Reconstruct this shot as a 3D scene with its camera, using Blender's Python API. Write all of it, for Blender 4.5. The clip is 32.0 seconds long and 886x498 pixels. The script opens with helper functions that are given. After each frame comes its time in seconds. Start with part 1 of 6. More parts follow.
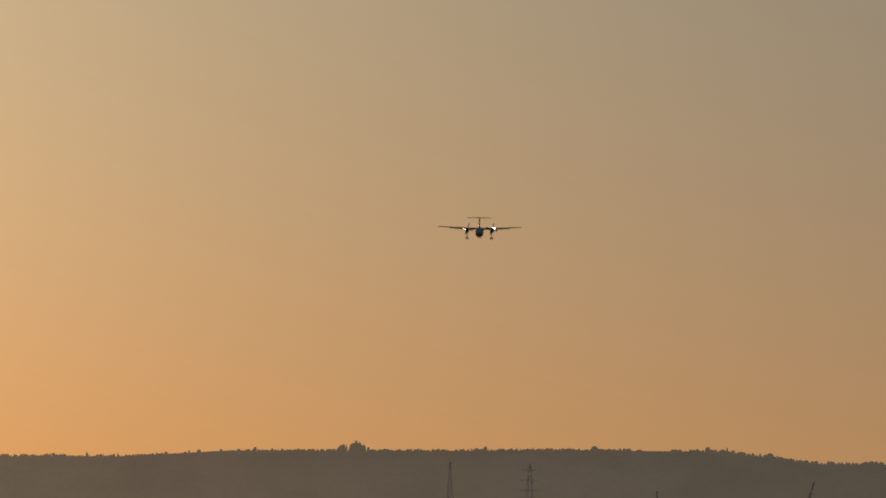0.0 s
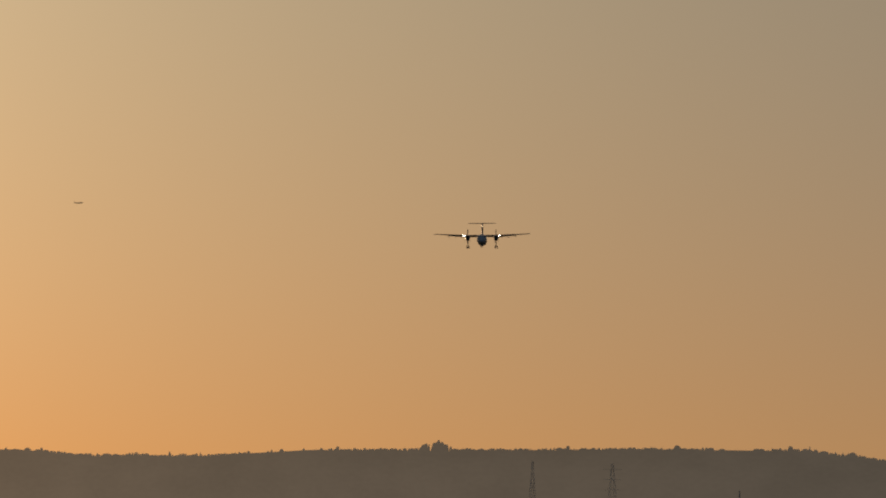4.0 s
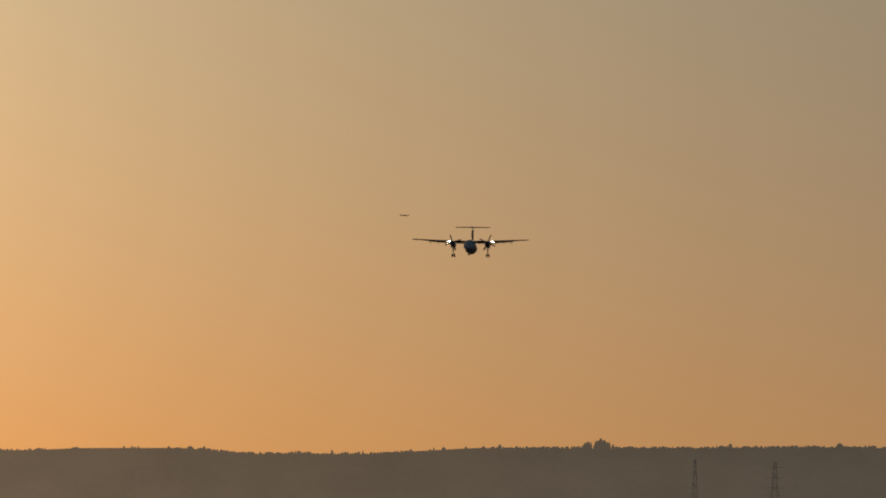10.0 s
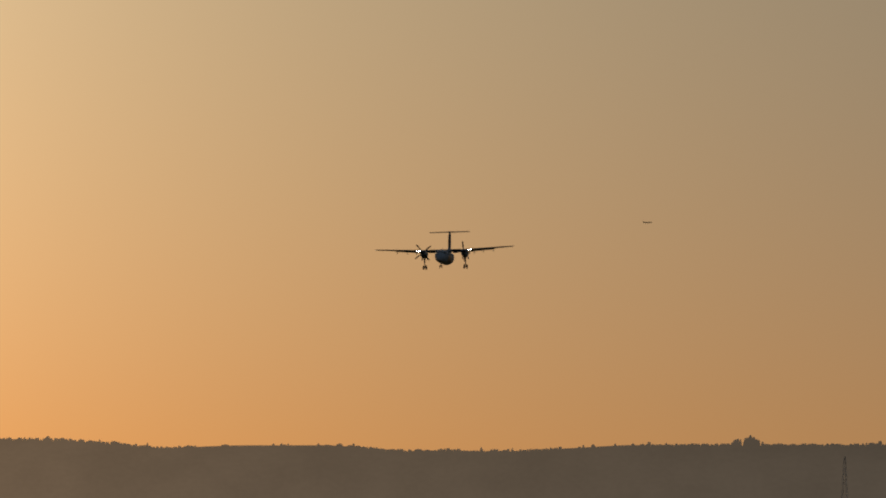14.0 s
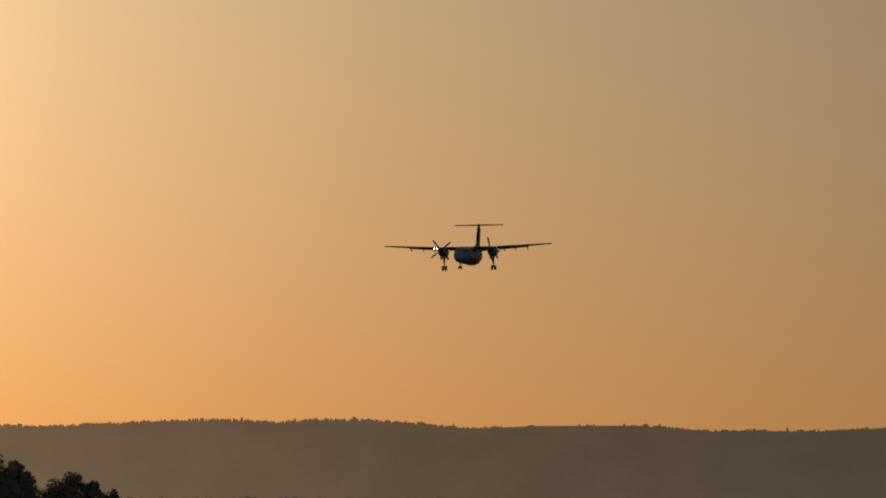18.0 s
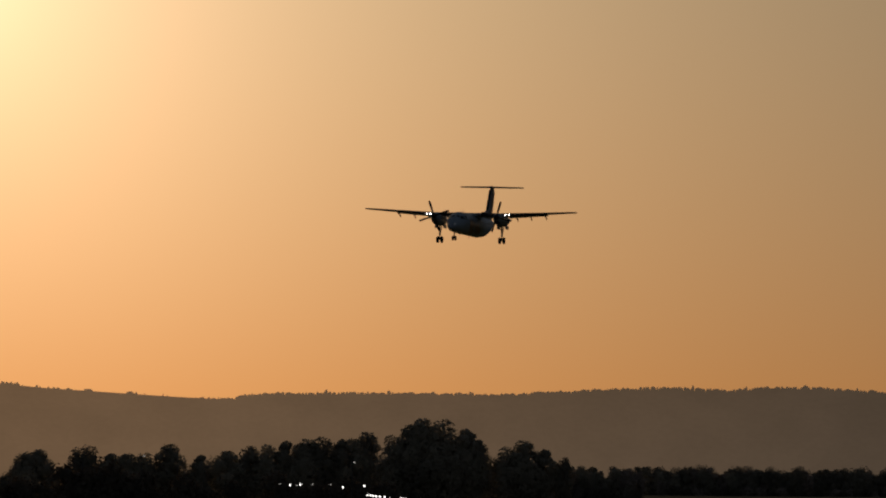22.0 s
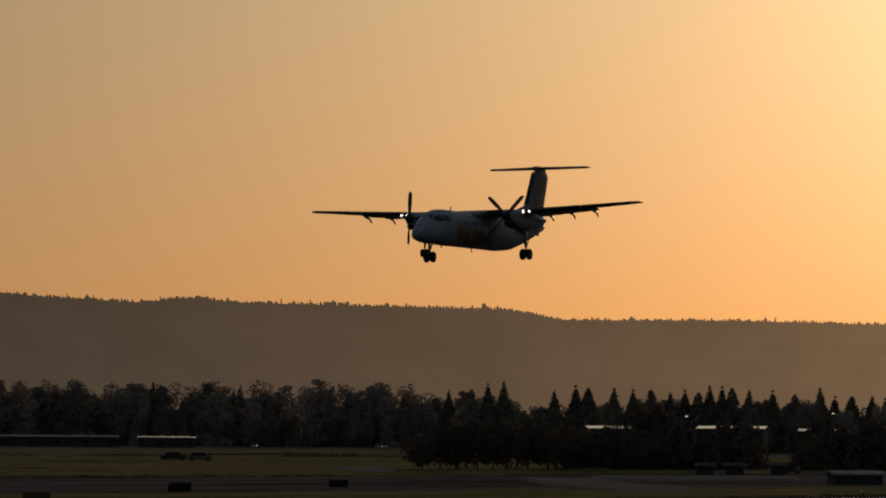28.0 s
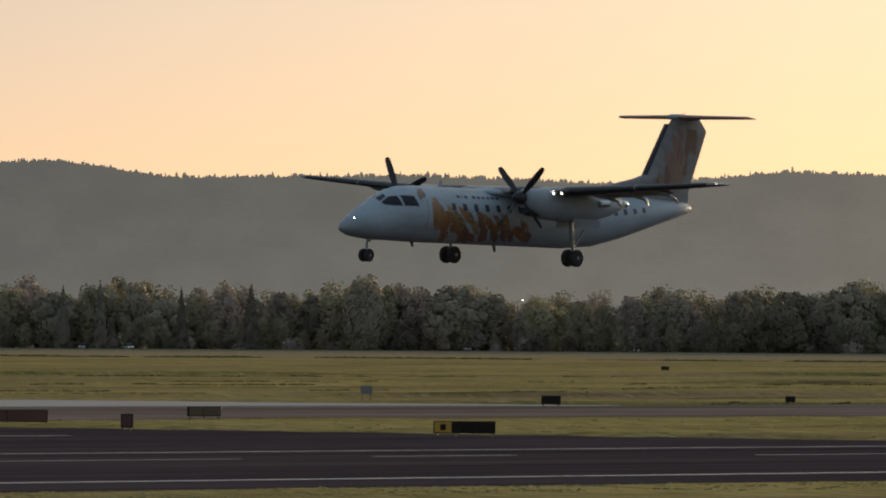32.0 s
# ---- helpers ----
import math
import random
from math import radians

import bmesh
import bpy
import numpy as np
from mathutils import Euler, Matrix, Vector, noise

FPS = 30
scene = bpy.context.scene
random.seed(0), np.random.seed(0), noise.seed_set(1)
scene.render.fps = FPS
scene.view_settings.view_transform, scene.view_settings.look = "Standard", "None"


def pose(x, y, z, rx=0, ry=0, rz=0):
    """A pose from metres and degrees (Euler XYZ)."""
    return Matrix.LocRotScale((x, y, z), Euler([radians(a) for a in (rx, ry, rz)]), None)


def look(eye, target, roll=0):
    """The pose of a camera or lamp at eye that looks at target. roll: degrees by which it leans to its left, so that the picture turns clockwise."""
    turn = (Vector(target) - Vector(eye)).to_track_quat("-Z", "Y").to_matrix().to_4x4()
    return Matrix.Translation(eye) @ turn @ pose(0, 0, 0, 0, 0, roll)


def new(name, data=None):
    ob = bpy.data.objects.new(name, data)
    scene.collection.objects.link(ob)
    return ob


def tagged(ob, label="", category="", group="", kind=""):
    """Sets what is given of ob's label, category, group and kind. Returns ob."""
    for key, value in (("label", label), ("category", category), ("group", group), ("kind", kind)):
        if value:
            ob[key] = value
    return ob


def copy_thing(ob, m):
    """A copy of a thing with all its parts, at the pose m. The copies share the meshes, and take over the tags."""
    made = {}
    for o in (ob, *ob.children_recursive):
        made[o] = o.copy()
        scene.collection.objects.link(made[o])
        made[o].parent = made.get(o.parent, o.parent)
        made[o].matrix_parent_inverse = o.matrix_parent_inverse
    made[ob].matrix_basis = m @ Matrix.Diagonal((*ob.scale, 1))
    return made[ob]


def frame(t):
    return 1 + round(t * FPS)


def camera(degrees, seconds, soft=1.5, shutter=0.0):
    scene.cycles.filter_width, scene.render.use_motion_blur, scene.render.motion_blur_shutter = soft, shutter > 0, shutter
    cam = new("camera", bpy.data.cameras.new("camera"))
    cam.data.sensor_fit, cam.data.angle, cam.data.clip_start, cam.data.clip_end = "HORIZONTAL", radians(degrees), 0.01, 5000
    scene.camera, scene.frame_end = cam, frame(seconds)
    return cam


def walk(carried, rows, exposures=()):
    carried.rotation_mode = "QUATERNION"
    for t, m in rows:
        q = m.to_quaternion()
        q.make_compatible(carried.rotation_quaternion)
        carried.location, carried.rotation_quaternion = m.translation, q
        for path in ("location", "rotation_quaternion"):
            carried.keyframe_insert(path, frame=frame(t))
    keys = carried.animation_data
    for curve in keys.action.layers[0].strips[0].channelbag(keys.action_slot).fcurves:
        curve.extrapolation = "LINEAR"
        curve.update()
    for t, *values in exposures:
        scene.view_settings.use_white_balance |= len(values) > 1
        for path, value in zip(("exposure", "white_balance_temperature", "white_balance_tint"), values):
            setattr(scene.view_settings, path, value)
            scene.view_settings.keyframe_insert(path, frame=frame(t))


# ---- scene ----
EYE = 6.4


def aim(azimuth, rise, lean):
    """The pose of the camera on its stand: azimuth counted from the runway's axis, rise over the horizon, in degrees."""
    a, e = radians(azimuth), radians(rise)
    eye = Vector((0, 0, EYE))
    return look(eye, eye + Vector((math.cos(e) * math.cos(a), math.cos(e) * math.sin(a), math.sin(e))) * 100, lean)


cam = camera(7.868, 32.0, soft=2.0)
walk(cam, [
    (0, aim(7.030, 2.622, 0.50)),
    (0.5, aim(7.100, 2.619, 0.50)),
    (1, aim(7.129, 2.621, 0.50)),
    (1.5, aim(7.194, 2.616, 0.49)),
    (2, aim(7.294, 2.617, 0.49)),
    (2.5, aim(7.446, 2.615, 0.49)),
    (3, aim(7.551, 2.614, 0.49)),
    (3.5, aim(7.654, 2.612, 0.49)),
    (5.5, aim(8.091, 2.599, 0.48)),
    (6, aim(8.209, 2.593, 0.47)),
    (6.5, aim(8.358, 2.596, 0.47)),
    (7, aim(8.442, 2.584, 0.47)),
    (7.5, aim(8.532, 2.579, 0.47)),
    (8, aim(8.678, 2.573, 0.47)),
    (8.5, aim(8.848, 2.572, 0.46)),
    (9, aim(8.921, 2.578, 0.46)),
    (9.5, aim(9.072, 2.580, 0.46)),
    (10, aim(9.204, 2.582, 0.46)),
    (10.5, aim(9.289, 2.575, 0.46)),
    (11, aim(9.429, 2.567, 0.45)),
    (11.5, aim(9.629, 2.566, 0.45)),
    (12, aim(9.795, 2.563, 0.45)),
    (12.5, aim(9.988, 2.560, 0.45)),
    (13, aim(10.134, 2.556, 0.44)),
    (13.5, aim(10.314, 2.554, 0.44)),
    (14, aim(10.531, 2.547, 0.44)),
    (14.5, aim(10.795, 2.543, 0.44)),
    (16.5, aim(12.175, 2.475, 0.43)),
    (17, aim(12.495, 2.418, 0.43)),
    (17.5, aim(12.878, 2.385, 0.43)),
    (18, aim(13.249, 2.353, 0.43)),
    (18.5, aim(13.567, 2.316, 0.42)),
    (19, aim(14.006, 2.274, 0.42)),
    (19.5, aim(14.495, 2.254, 0.42)),
    (20, aim(15.006, 2.239, 0.42)),
    (20.5, aim(15.580, 2.203, 0.42)),
    (21, aim(16.085, 2.162, 0.41)),
    (21.5, aim(16.637, 2.106, 0.41)),
    (22, aim(17.256, 2.044, 0.41)),
    (22.5, aim(17.925, 1.997, 0.40)),
    (23, aim(18.617, 1.975, 0.40)),
    (23.5, aim(19.324, 1.958, 0.40)),
    (24, aim(20.128, 1.925, 0.39)),
    (24.5, aim(21.106, 1.860, 0.39)),
    (26.5, aim(25.224, 1.694, 0.39)),
    (27, aim(26.443, 1.654, 0.39)),
    (27.5, aim(27.880, 1.618, 0.39)),
    (28, aim(29.489, 1.574, 0.39)),
    (28.5, aim(31.285, 1.507, 0.39)),
    (29, aim(33.230, 1.427, 0.39)),
    (29.5, aim(35.294, 1.340, 0.39)),
    (30, aim(37.661, 1.249, 0.39)),
    (30.2, aim(38.737, 1.202, 0.39)),
    (30.5, aim(40.425, 1.133, 0.39)),
    (30.8, aim(42.240, 1.074, 0.39)),
    (31, aim(43.524, 1.036, 0.39)),
    (31.3, aim(45.328, 0.975, 0.39)),
    (31.5, aim(46.740, 0.910, 0.39)),
    (31.7, aim(48.218, 0.837, 0.39)),
    (32, aim(50.578, 0.701, 0.39)),
], exposures=[
    (0, -0.09, 6500, 10), (8, -0.21, 6500, 10), (14, -0.40, 6500, 10), (17, -0.57, 6500, 10), (20, -0.90, 6500, 10), (22, -1.20, 6300, 12), (24, -1.53, 5900, 20), (25, -1.46, 5900, 21), (27, -1.01, 6150, 16), (28, -0.49, 6500, 10), (29, 0.25, 6500, 10), (30, 0.87, 6500, 10), (31, 1.48, 6500, 10), (32, 2.02, 6450, 4),
])

# ---- world and sun ----
SUN_AZ, SUN_EL = 21.8, 4.6
sun_way = Vector((math.cos(radians(SUN_EL)) * math.cos(radians(SUN_AZ)), math.cos(radians(SUN_EL)) * math.sin(radians(SUN_AZ)), math.sin(radians(SUN_EL))))


def build_world():
    """Evening sky: a clear-air sky, a warm aureole round the sun and a dusty layer along the horizon."""
    world = bpy.data.worlds.new("evening_sky")
    scene.world = world
    world.use_nodes = True
    nt = world.node_tree
    nt.nodes.clear()
    out = nt.nodes.new("ShaderNodeOutputWorld")
    bg = nt.nodes.new("ShaderNodeBackground")
    sky = nt.nodes.new("ShaderNodeTexSky")
    sky.sky_type = "NISHITA"
    sky.sun_disc = False
    sky.sun_elevation = radians(SUN_EL)
    sky.sun_rotation = radians(90 - SUN_AZ)
    sky.altitude, sky.air_density, sky.dust_density, sky.ozone_density = 0, 1.0, 3.0, 1.0
    coord = nt.nodes.new("ShaderNodeTexCoord")
    unit = nt.nodes.new("ShaderNodeVectorMath")
    unit.operation = "NORMALIZE"
    nt.links.new(coord.outputs["Generated"], unit.inputs[0])
    dot = nt.nodes.new("ShaderNodeVectorMath")
    dot.operation = "DOT_PRODUCT"
    dot.inputs[1].default_value = sun_way
    nt.links.new(unit.outputs[0], dot.inputs[0])
    sep = nt.nodes.new("ShaderNodeSeparateXYZ")
    nt.links.new(unit.outputs[0], sep.inputs[0])

    def calc(op, a, b=None):
        n = nt.nodes.new("ShaderNodeMath")
        n.operation = op
        n.use_clamp = False
        for sock, v in zip(n.inputs, (a, b)):
            if v is None:
                continue
            if isinstance(v, (int, float)):
                sock.default_value = v
            else:
                nt.links.new(v, sock)
        return n.outputs[0]

    def tint(value, colour):
        n = nt.nodes.new("ShaderNodeVectorMath")
        n.operation = "SCALE"
        n.inputs[0].default_value = colour
        nt.links.new(value, n.inputs["Scale"])
        return n.outputs[0]

    def join(op, a, b):
        n = nt.nodes.new("ShaderNodeVectorMath")
        n.operation = op
        for sock, v in zip(n.inputs, (a, b)):
            if isinstance(v, tuple):
                sock.default_value = v
            else:
                nt.links.new(v, sock)
        return n.outputs[0]

    away = calc("MULTIPLY", calc("ARCCOSINE", calc("MINIMUM", dot.outputs["Value"], 0.999999)), 57.2958)
    rise = calc("MAXIMUM", calc("MULTIPLY", calc("ARCSINE", sep.outputs["Z"]), 57.2958), 0.0)

    def fall(v, width):
        return calc("EXPONENT", calc("MULTIPLY", v, -1.0 / width))

    # glow round the sun at five widths (degrees), then the dusty layers along the horizon (height, width)
    low, dust = fall(rise, 3.0), fall(rise, 8.0)
    total = None
    for spread_of, colour in ((fall(away, 40.0), (-0.083, 0.0, 0.091)), (fall(away, 16.0), (0.840, 0.531, 0.150)), (fall(away, 8.0), (-0.801, -0.416, 0.027)), (fall(away, 4.0), (2.484, 1.628, 0.750)), (fall(away, 1.8), (0.85, 0.60, 0.42)),
                              (calc("MULTIPLY", low, fall(away, 40.0)), (0.566, 0.281, -0.128)), (calc("MULTIPLY", low, fall(away, 14.0)), (0.017, -0.326, 0.108)), (calc("MULTIPLY", low, fall(away, 6.0)), (0.962, -0.288, -0.589)),
                              (calc("MULTIPLY", dust, fall(away, 40.0)), (-0.079, -0.103, 0.022)), (calc("MULTIPLY", dust, fall(away, 14.0)), (-0.238, 0.120, -0.147))):
        glow = tint(spread_of, colour)
        total = join("ADD", glow, SKY_BACK if total is None else total)
    clear = nt.nodes.new("ShaderNodeVectorMath")
    clear.operation = "SCALE"
    nt.links.new(sky.outputs["Color"], clear.inputs[0])
    clear.inputs["Scale"].default_value = 0.006
    total = join("ADD", total, clear.outputs[0])
    nt.links.new(total, bg.inputs["Color"])
    bg.inputs["Strength"].default_value = 1.0
    nt.links.new(bg.outputs[0], out.inputs["Surface"])


SKY_BACK = (0.060, 0.066, 0.078)
build_world()
sun = new("sun", bpy.data.lights.new("sun", "SUN"))
sun.data.energy, sun.data.angle, sun.data.color = 1.0, radians(1.5), (1.0, 0.70, 0.40)
sun.matrix_world = look(sun_way * 900, (0, 0, 0))


# ---- materials ----
def material(name, base, second=None, scale=1.0, rough=0.6, metal=0.0, bump=0.0, bump_scale=None, stretch=(1, 1, 1), spec=0.5, detail=6.0, per_object=0.0, glow=None, low=0.35, high=0.65):
    """A surface that varies between two colours at two scales, with fine relief."""
    m = bpy.data.materials.new(name)
    m.use_nodes = True
    nt = m.node_tree
    p = nt.nodes["Principled BSDF"]
    p.inputs["Roughness"].default_value, p.inputs["Metallic"].default_value = rough, metal
    p.inputs["Specular IOR Level"].default_value = spec
    p.inputs["Base Color"].default_value = (*base, 1)
    coord = nt.nodes.new("ShaderNodeTexCoord")
    shift = nt.nodes.new("ShaderNodeMapping")
    shift.inputs["Scale"].default_value = stretch
    nt.links.new(coord.outputs["Object"], shift.inputs["Vector"])
    last = None
    if second:
        big = nt.nodes.new("ShaderNodeTexNoise")
        big.inputs["Scale"].default_value, big.inputs["Detail"].default_value = scale, detail
        small = nt.nodes.new("ShaderNodeTexNoise")
        small.inputs["Scale"].default_value, small.inputs["Detail"].default_value = scale * 9, 4
        nt.links.new(shift.outputs[0], big.inputs["Vector"])
        nt.links.new(shift.outputs[0], small.inputs["Vector"])
        add = nt.nodes.new("ShaderNodeMath")
        add.operation = "MULTIPLY_ADD"
        add.inputs[1].default_value, add.inputs[2].default_value = 0.4, 0.0
        nt.links.new(small.outputs["Fac"], add.inputs[0])
        mul = nt.nodes.new("ShaderNodeMath")
        mul.operation = "MULTIPLY_ADD"
        mul.inputs[1].default_value = 0.6
        nt.links.new(big.outputs["Fac"], mul.inputs[0])
        nt.links.new(add.outputs[0], mul.inputs[2])
        ramp = nt.nodes.new("ShaderNodeValToRGB")
        ramp.color_ramp.elements[0].position, ramp.color_ramp.elements[0].color = low, (*base, 1)
        ramp.color_ramp.elements[1].position, ramp.color_ramp.elements[1].color = high, (*second, 1)
        nt.links.new(mul.outputs[0], ramp.inputs[0])
        last = ramp.outputs[0]
        if per_object:
            info = nt.nodes.new("ShaderNodeObjectInfo")
            hue = nt.nodes.new("ShaderNodeHueSaturation")
            rng = nt.nodes.new("ShaderNodeMapRange")
            rng.inputs["To Min"].default_value, rng.inputs["To Max"].default_value = 1 - per_object, 1 + per_object
            nt.links.new(info.outputs["Random"], rng.inputs["Value"])
            nt.links.new(rng.outputs[0], hue.inputs["Value"])
            nt.links.new(last, hue.inputs["Color"])
            last = hue.outputs[0]
        nt.links.new(last, p.inputs["Base Color"])
    if bump:
        fine = nt.nodes.new("ShaderNodeTexNoise")
        fine.inputs["Scale"].default_value, fine.inputs["Detail"].default_value = bump_scale or scale * 6, 5
        nt.links.new(shift.outputs[0], fine.inputs["Vector"])
        b = nt.nodes.new("ShaderNodeBump")
        b.inputs["Strength"].default_value, b.inputs["Distance"].default_value = min(1, bump), 0.05
        nt.links.new(fine.outputs["Fac"], b.inputs["Height"])
        nt.links.new(b.outputs[0], p.inputs["Normal"])
    if glow:
        p.inputs["Emission Color"].default_value, p.inputs["Emission Strength"].default_value = (*glow[0], 1), glow[1]
    return m


def overlay(m, colour, scale, stretch, lo, hi, detail=5, most=1.0):
    """Lays patches of another colour, cut from stretched noise, over a material."""
    nt = m.node_tree
    p = nt.nodes["Principled BSDF"]
    coord = nt.nodes.new("ShaderNodeTexCoord")
    shift = nt.nodes.new("ShaderNodeMapping")
    shift.inputs["Scale"].default_value = stretch
    nt.links.new(coord.outputs["Object"], shift.inputs["Vector"])
    tex = nt.nodes.new("ShaderNodeTexNoise")
    tex.inputs["Scale"].default_value, tex.inputs["Detail"].default_value = scale, detail
    nt.links.new(shift.outputs[0], tex.inputs["Vector"])
    rng = nt.nodes.new("ShaderNodeMapRange")
    rng.inputs["From Min"].default_value, rng.inputs["From Max"].default_value = lo, hi
    rng.inputs["To Max"].default_value = most
    nt.links.new(tex.outputs["Fac"], rng.inputs["Value"])
    mix = nt.nodes.new("ShaderNodeMix")
    mix.data_type = "RGBA"
    nt.links.new(rng.outputs[0], mix.inputs["Factor"])
    nt.links.new(p.inputs["Base Color"].links[0].from_socket, mix.inputs["A"])
    mix.inputs["B"].default_value = (*colour, 1)
    nt.links.new(mix.outputs["Result"], p.inputs["Base Color"])


def foliage(name, base, second, per_object):
    """Leaves that also let light through."""
    m = material(name, base, second, 0.35, 0.9, per_object=per_object, spec=0.0)
    nt = m.node_tree
    p, out = nt.nodes["Principled BSDF"], nt.nodes["Material Output"]
    thin = nt.nodes.new("ShaderNodeBsdfTranslucent")
    nt.links.new(p.inputs["Base Color"].links[0].from_socket, thin.inputs["Color"])
    mix = nt.nodes.new("ShaderNodeMixShader")
    mix.inputs[0].default_value = 0.12
    nt.links.new(p.outputs[0], mix.inputs[1])
    nt.links.new(thin.outputs[0], mix.inputs[2])
    nt.links.new(mix.outputs[0], out.inputs["Surface"])
    return m


M = {}


def make_materials():
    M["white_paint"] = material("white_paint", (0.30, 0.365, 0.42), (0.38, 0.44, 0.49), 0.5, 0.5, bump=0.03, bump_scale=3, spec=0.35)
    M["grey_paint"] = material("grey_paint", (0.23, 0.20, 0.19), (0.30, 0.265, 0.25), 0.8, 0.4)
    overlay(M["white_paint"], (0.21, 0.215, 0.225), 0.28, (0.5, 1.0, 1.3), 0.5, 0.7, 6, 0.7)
    overlay(M["white_paint"], (0.25, 0.24, 0.235), 2.2, (0.12, 1.0, 1.0), 0.54, 0.72, 5, 0.5)
    M["fin_paint"] = material("fin_paint", (0.25, 0.26, 0.275), (0.17, 0.155, 0.15), 0.35, 0.45, bump=0.03, bump_scale=3, low=0.4, high=0.62)
    M["tail_paint"] = material("tail_paint", (0.20, 0.125, 0.10), (0.26, 0.17, 0.14), 0.8, 0.45)
    M["rust_paint"] = material("rust_paint", (0.18, 0.095, 0.066), (0.13, 0.08, 0.062), 1.2, 0.45)
    M["orange_paint"] = material("orange_paint", (0.30, 0.15, 0.055), (0.23, 0.115, 0.05), 1.2, 0.35, low=0.4, high=0.6)
    M["amber_paint"] = material("amber_paint", (0.31, 0.225, 0.14), (0.30, 0.19, 0.10), 1.2, 0.35)
    M["brown_paint"] = material("brown_paint", (0.15, 0.092, 0.066), (0.20, 0.125, 0.088), 1.2, 0.35)
    M["dark_paint"] = material("dark_paint", (0.015, 0.016, 0.02), (0.03, 0.03, 0.035), 1.5, 0.45)
    M["boot"] = material("deicing_boot", (0.012, 0.012, 0.013), (0.025, 0.025, 0.026), 2, 0.55)
    M["glass"] = material("cockpit_glass", (0.008, 0.010, 0.014), (0.014, 0.016, 0.02), 2, 0.12, spec=0.28)
    M["cabin_glass"] = material("cabin_glass", (0.045, 0.048, 0.052), (0.07, 0.072, 0.075), 2, 0.3, spec=0.2)
    M["metal"] = material("bare_metal", (0.62, 0.60, 0.58), (0.48, 0.46, 0.44), 3, 0.28, metal=1.0)
    M["polished"] = material("polished_metal", (0.75, 0.73, 0.70), (0.66, 0.64, 0.62), 4, 0.12, metal=1.0)
    M["gear_metal"] = material("gear_metal", (0.20, 0.20, 0.21), (0.32, 0.32, 0.33), 5, 0.4, metal=0.3)
    M["rubber"] = material("rubber", (0.018, 0.017, 0.017), (0.035, 0.033, 0.032), 6, 0.8)
    M["landing"] = material("landing_lamp_glow", (0.9, 0.9, 0.85), None, glow=((1.0, 0.96, 0.88), 42.0))
    M["lamp"] = material("lamp_glow", (0.9, 0.9, 0.85), None, glow=((1.0, 0.95, 0.86), 6.0))
    M["lamp_weak"] = material("lamp_glow_weak", (0.9, 0.9, 0.85), None, glow=((1.0, 0.93, 0.8), 1.2))
    M["lamp_faint"] = material("lamp_glow_faint", (0.5, 0.5, 0.46), None, glow=((1.0, 0.93, 0.8), 0.25))
    M["lamp_red"] = material("lamp_glow_red", (0.8, 0.1, 0.1), None, glow=((1.0, 0.25, 0.12), 0.35))
    M["asphalt"] = material("asphalt", (0.052, 0.040, 0.042), (0.082, 0.063, 0.066), 0.09, 0.95, bump=0.3, bump_scale=2.5, stretch=(0.4, 1, 1), spec=0.0)
    M["asphalt_old"] = material("old_asphalt", (0.160, 0.121, 0.104), (0.275, 0.207, 0.178), 0.06, 0.95, bump=0.3, bump_scale=2.5, stretch=(0.4, 1, 1), spec=0.0)
    # worn patches, rubber streaks and grass that creeps over the old pavement
    overlay(M["asphalt"], (0.10, 0.08, 0.078), 0.05, (0.25, 1.2, 1), 0.55, 0.72, 6, 0.7)
    overlay(M["asphalt"], (0.028, 0.023, 0.024), 0.3, (0.02, 1.0, 1), 0.5, 0.7, 4, 0.7)
    overlay(M["asphalt_old"], (0.085, 0.064, 0.054), 0.06, (0.12, 1.6, 1), 0.46, 0.62, 7, 0.8)
    overlay(M["asphalt_old"], (0.105, 0.092, 0.034), 0.035, (0.3, 2.2, 1), 0.54, 0.64, 8, 0.8)
    M["concrete"] = material("concrete", (0.36, 0.32, 0.29), (0.46, 0.41, 0.37), 0.1, 0.9, bump=0.2, spec=0.0)
    M["line_paint"] = material("line_paint", (0.36, 0.35, 0.345), (0.17, 0.16, 0.155), 0.35, 0.7, stretch=(0.3, 1, 1), spec=0.2)
    M["trunk"] = material("bark", (0.15, 0.125, 0.105), (0.21, 0.18, 0.15), 2, 0.9)
    # leaves, twigs and needles of the far belt carry pale haze in their colours
    M["leaf"] = foliage("leaves", (0.295, 0.262, 0.195), (0.38, 0.335, 0.252), 0.30)
    M["leaf_dark"] = foliage("dark_leaves", (0.135, 0.112, 0.087), (0.185, 0.155, 0.118), 0.14)
    M["leaf_spring"] = foliage("spring_leaves", (0.34, 0.31, 0.20), (0.42, 0.38, 0.25), 0.25)
    M["twig"] = foliage("bare_twigs", (0.39, 0.32, 0.265), (0.47, 0.39, 0.325), 0.22)
    M["needle"] = foliage("needles", (0.225, 0.20, 0.158), (0.30, 0.27, 0.21), 0.25)
    M["sign_black"] = material("sign_black", (0.020, 0.015, 0.012), (0.034, 0.026, 0.021), 3, 0.75, spec=0.12)
    M["sign_yellow"] = material("sign_yellow", (0.55, 0.33, 0.03), (0.48, 0.28, 0.03), 4, 0.5)
    M["sign_red"] = material("sign_red", (0.085, 0.032, 0.028), (0.11, 0.042, 0.034), 4, 0.5)
    M["paint_red"] = material("paint_red", (0.15, 0.035, 0.035), (0.12, 0.03, 0.03), 3, 0.5)
    M["paint_white"] = material("paint_white", (0.40, 0.40, 0.41), (0.33, 0.33, 0.34), 3, 0.5)
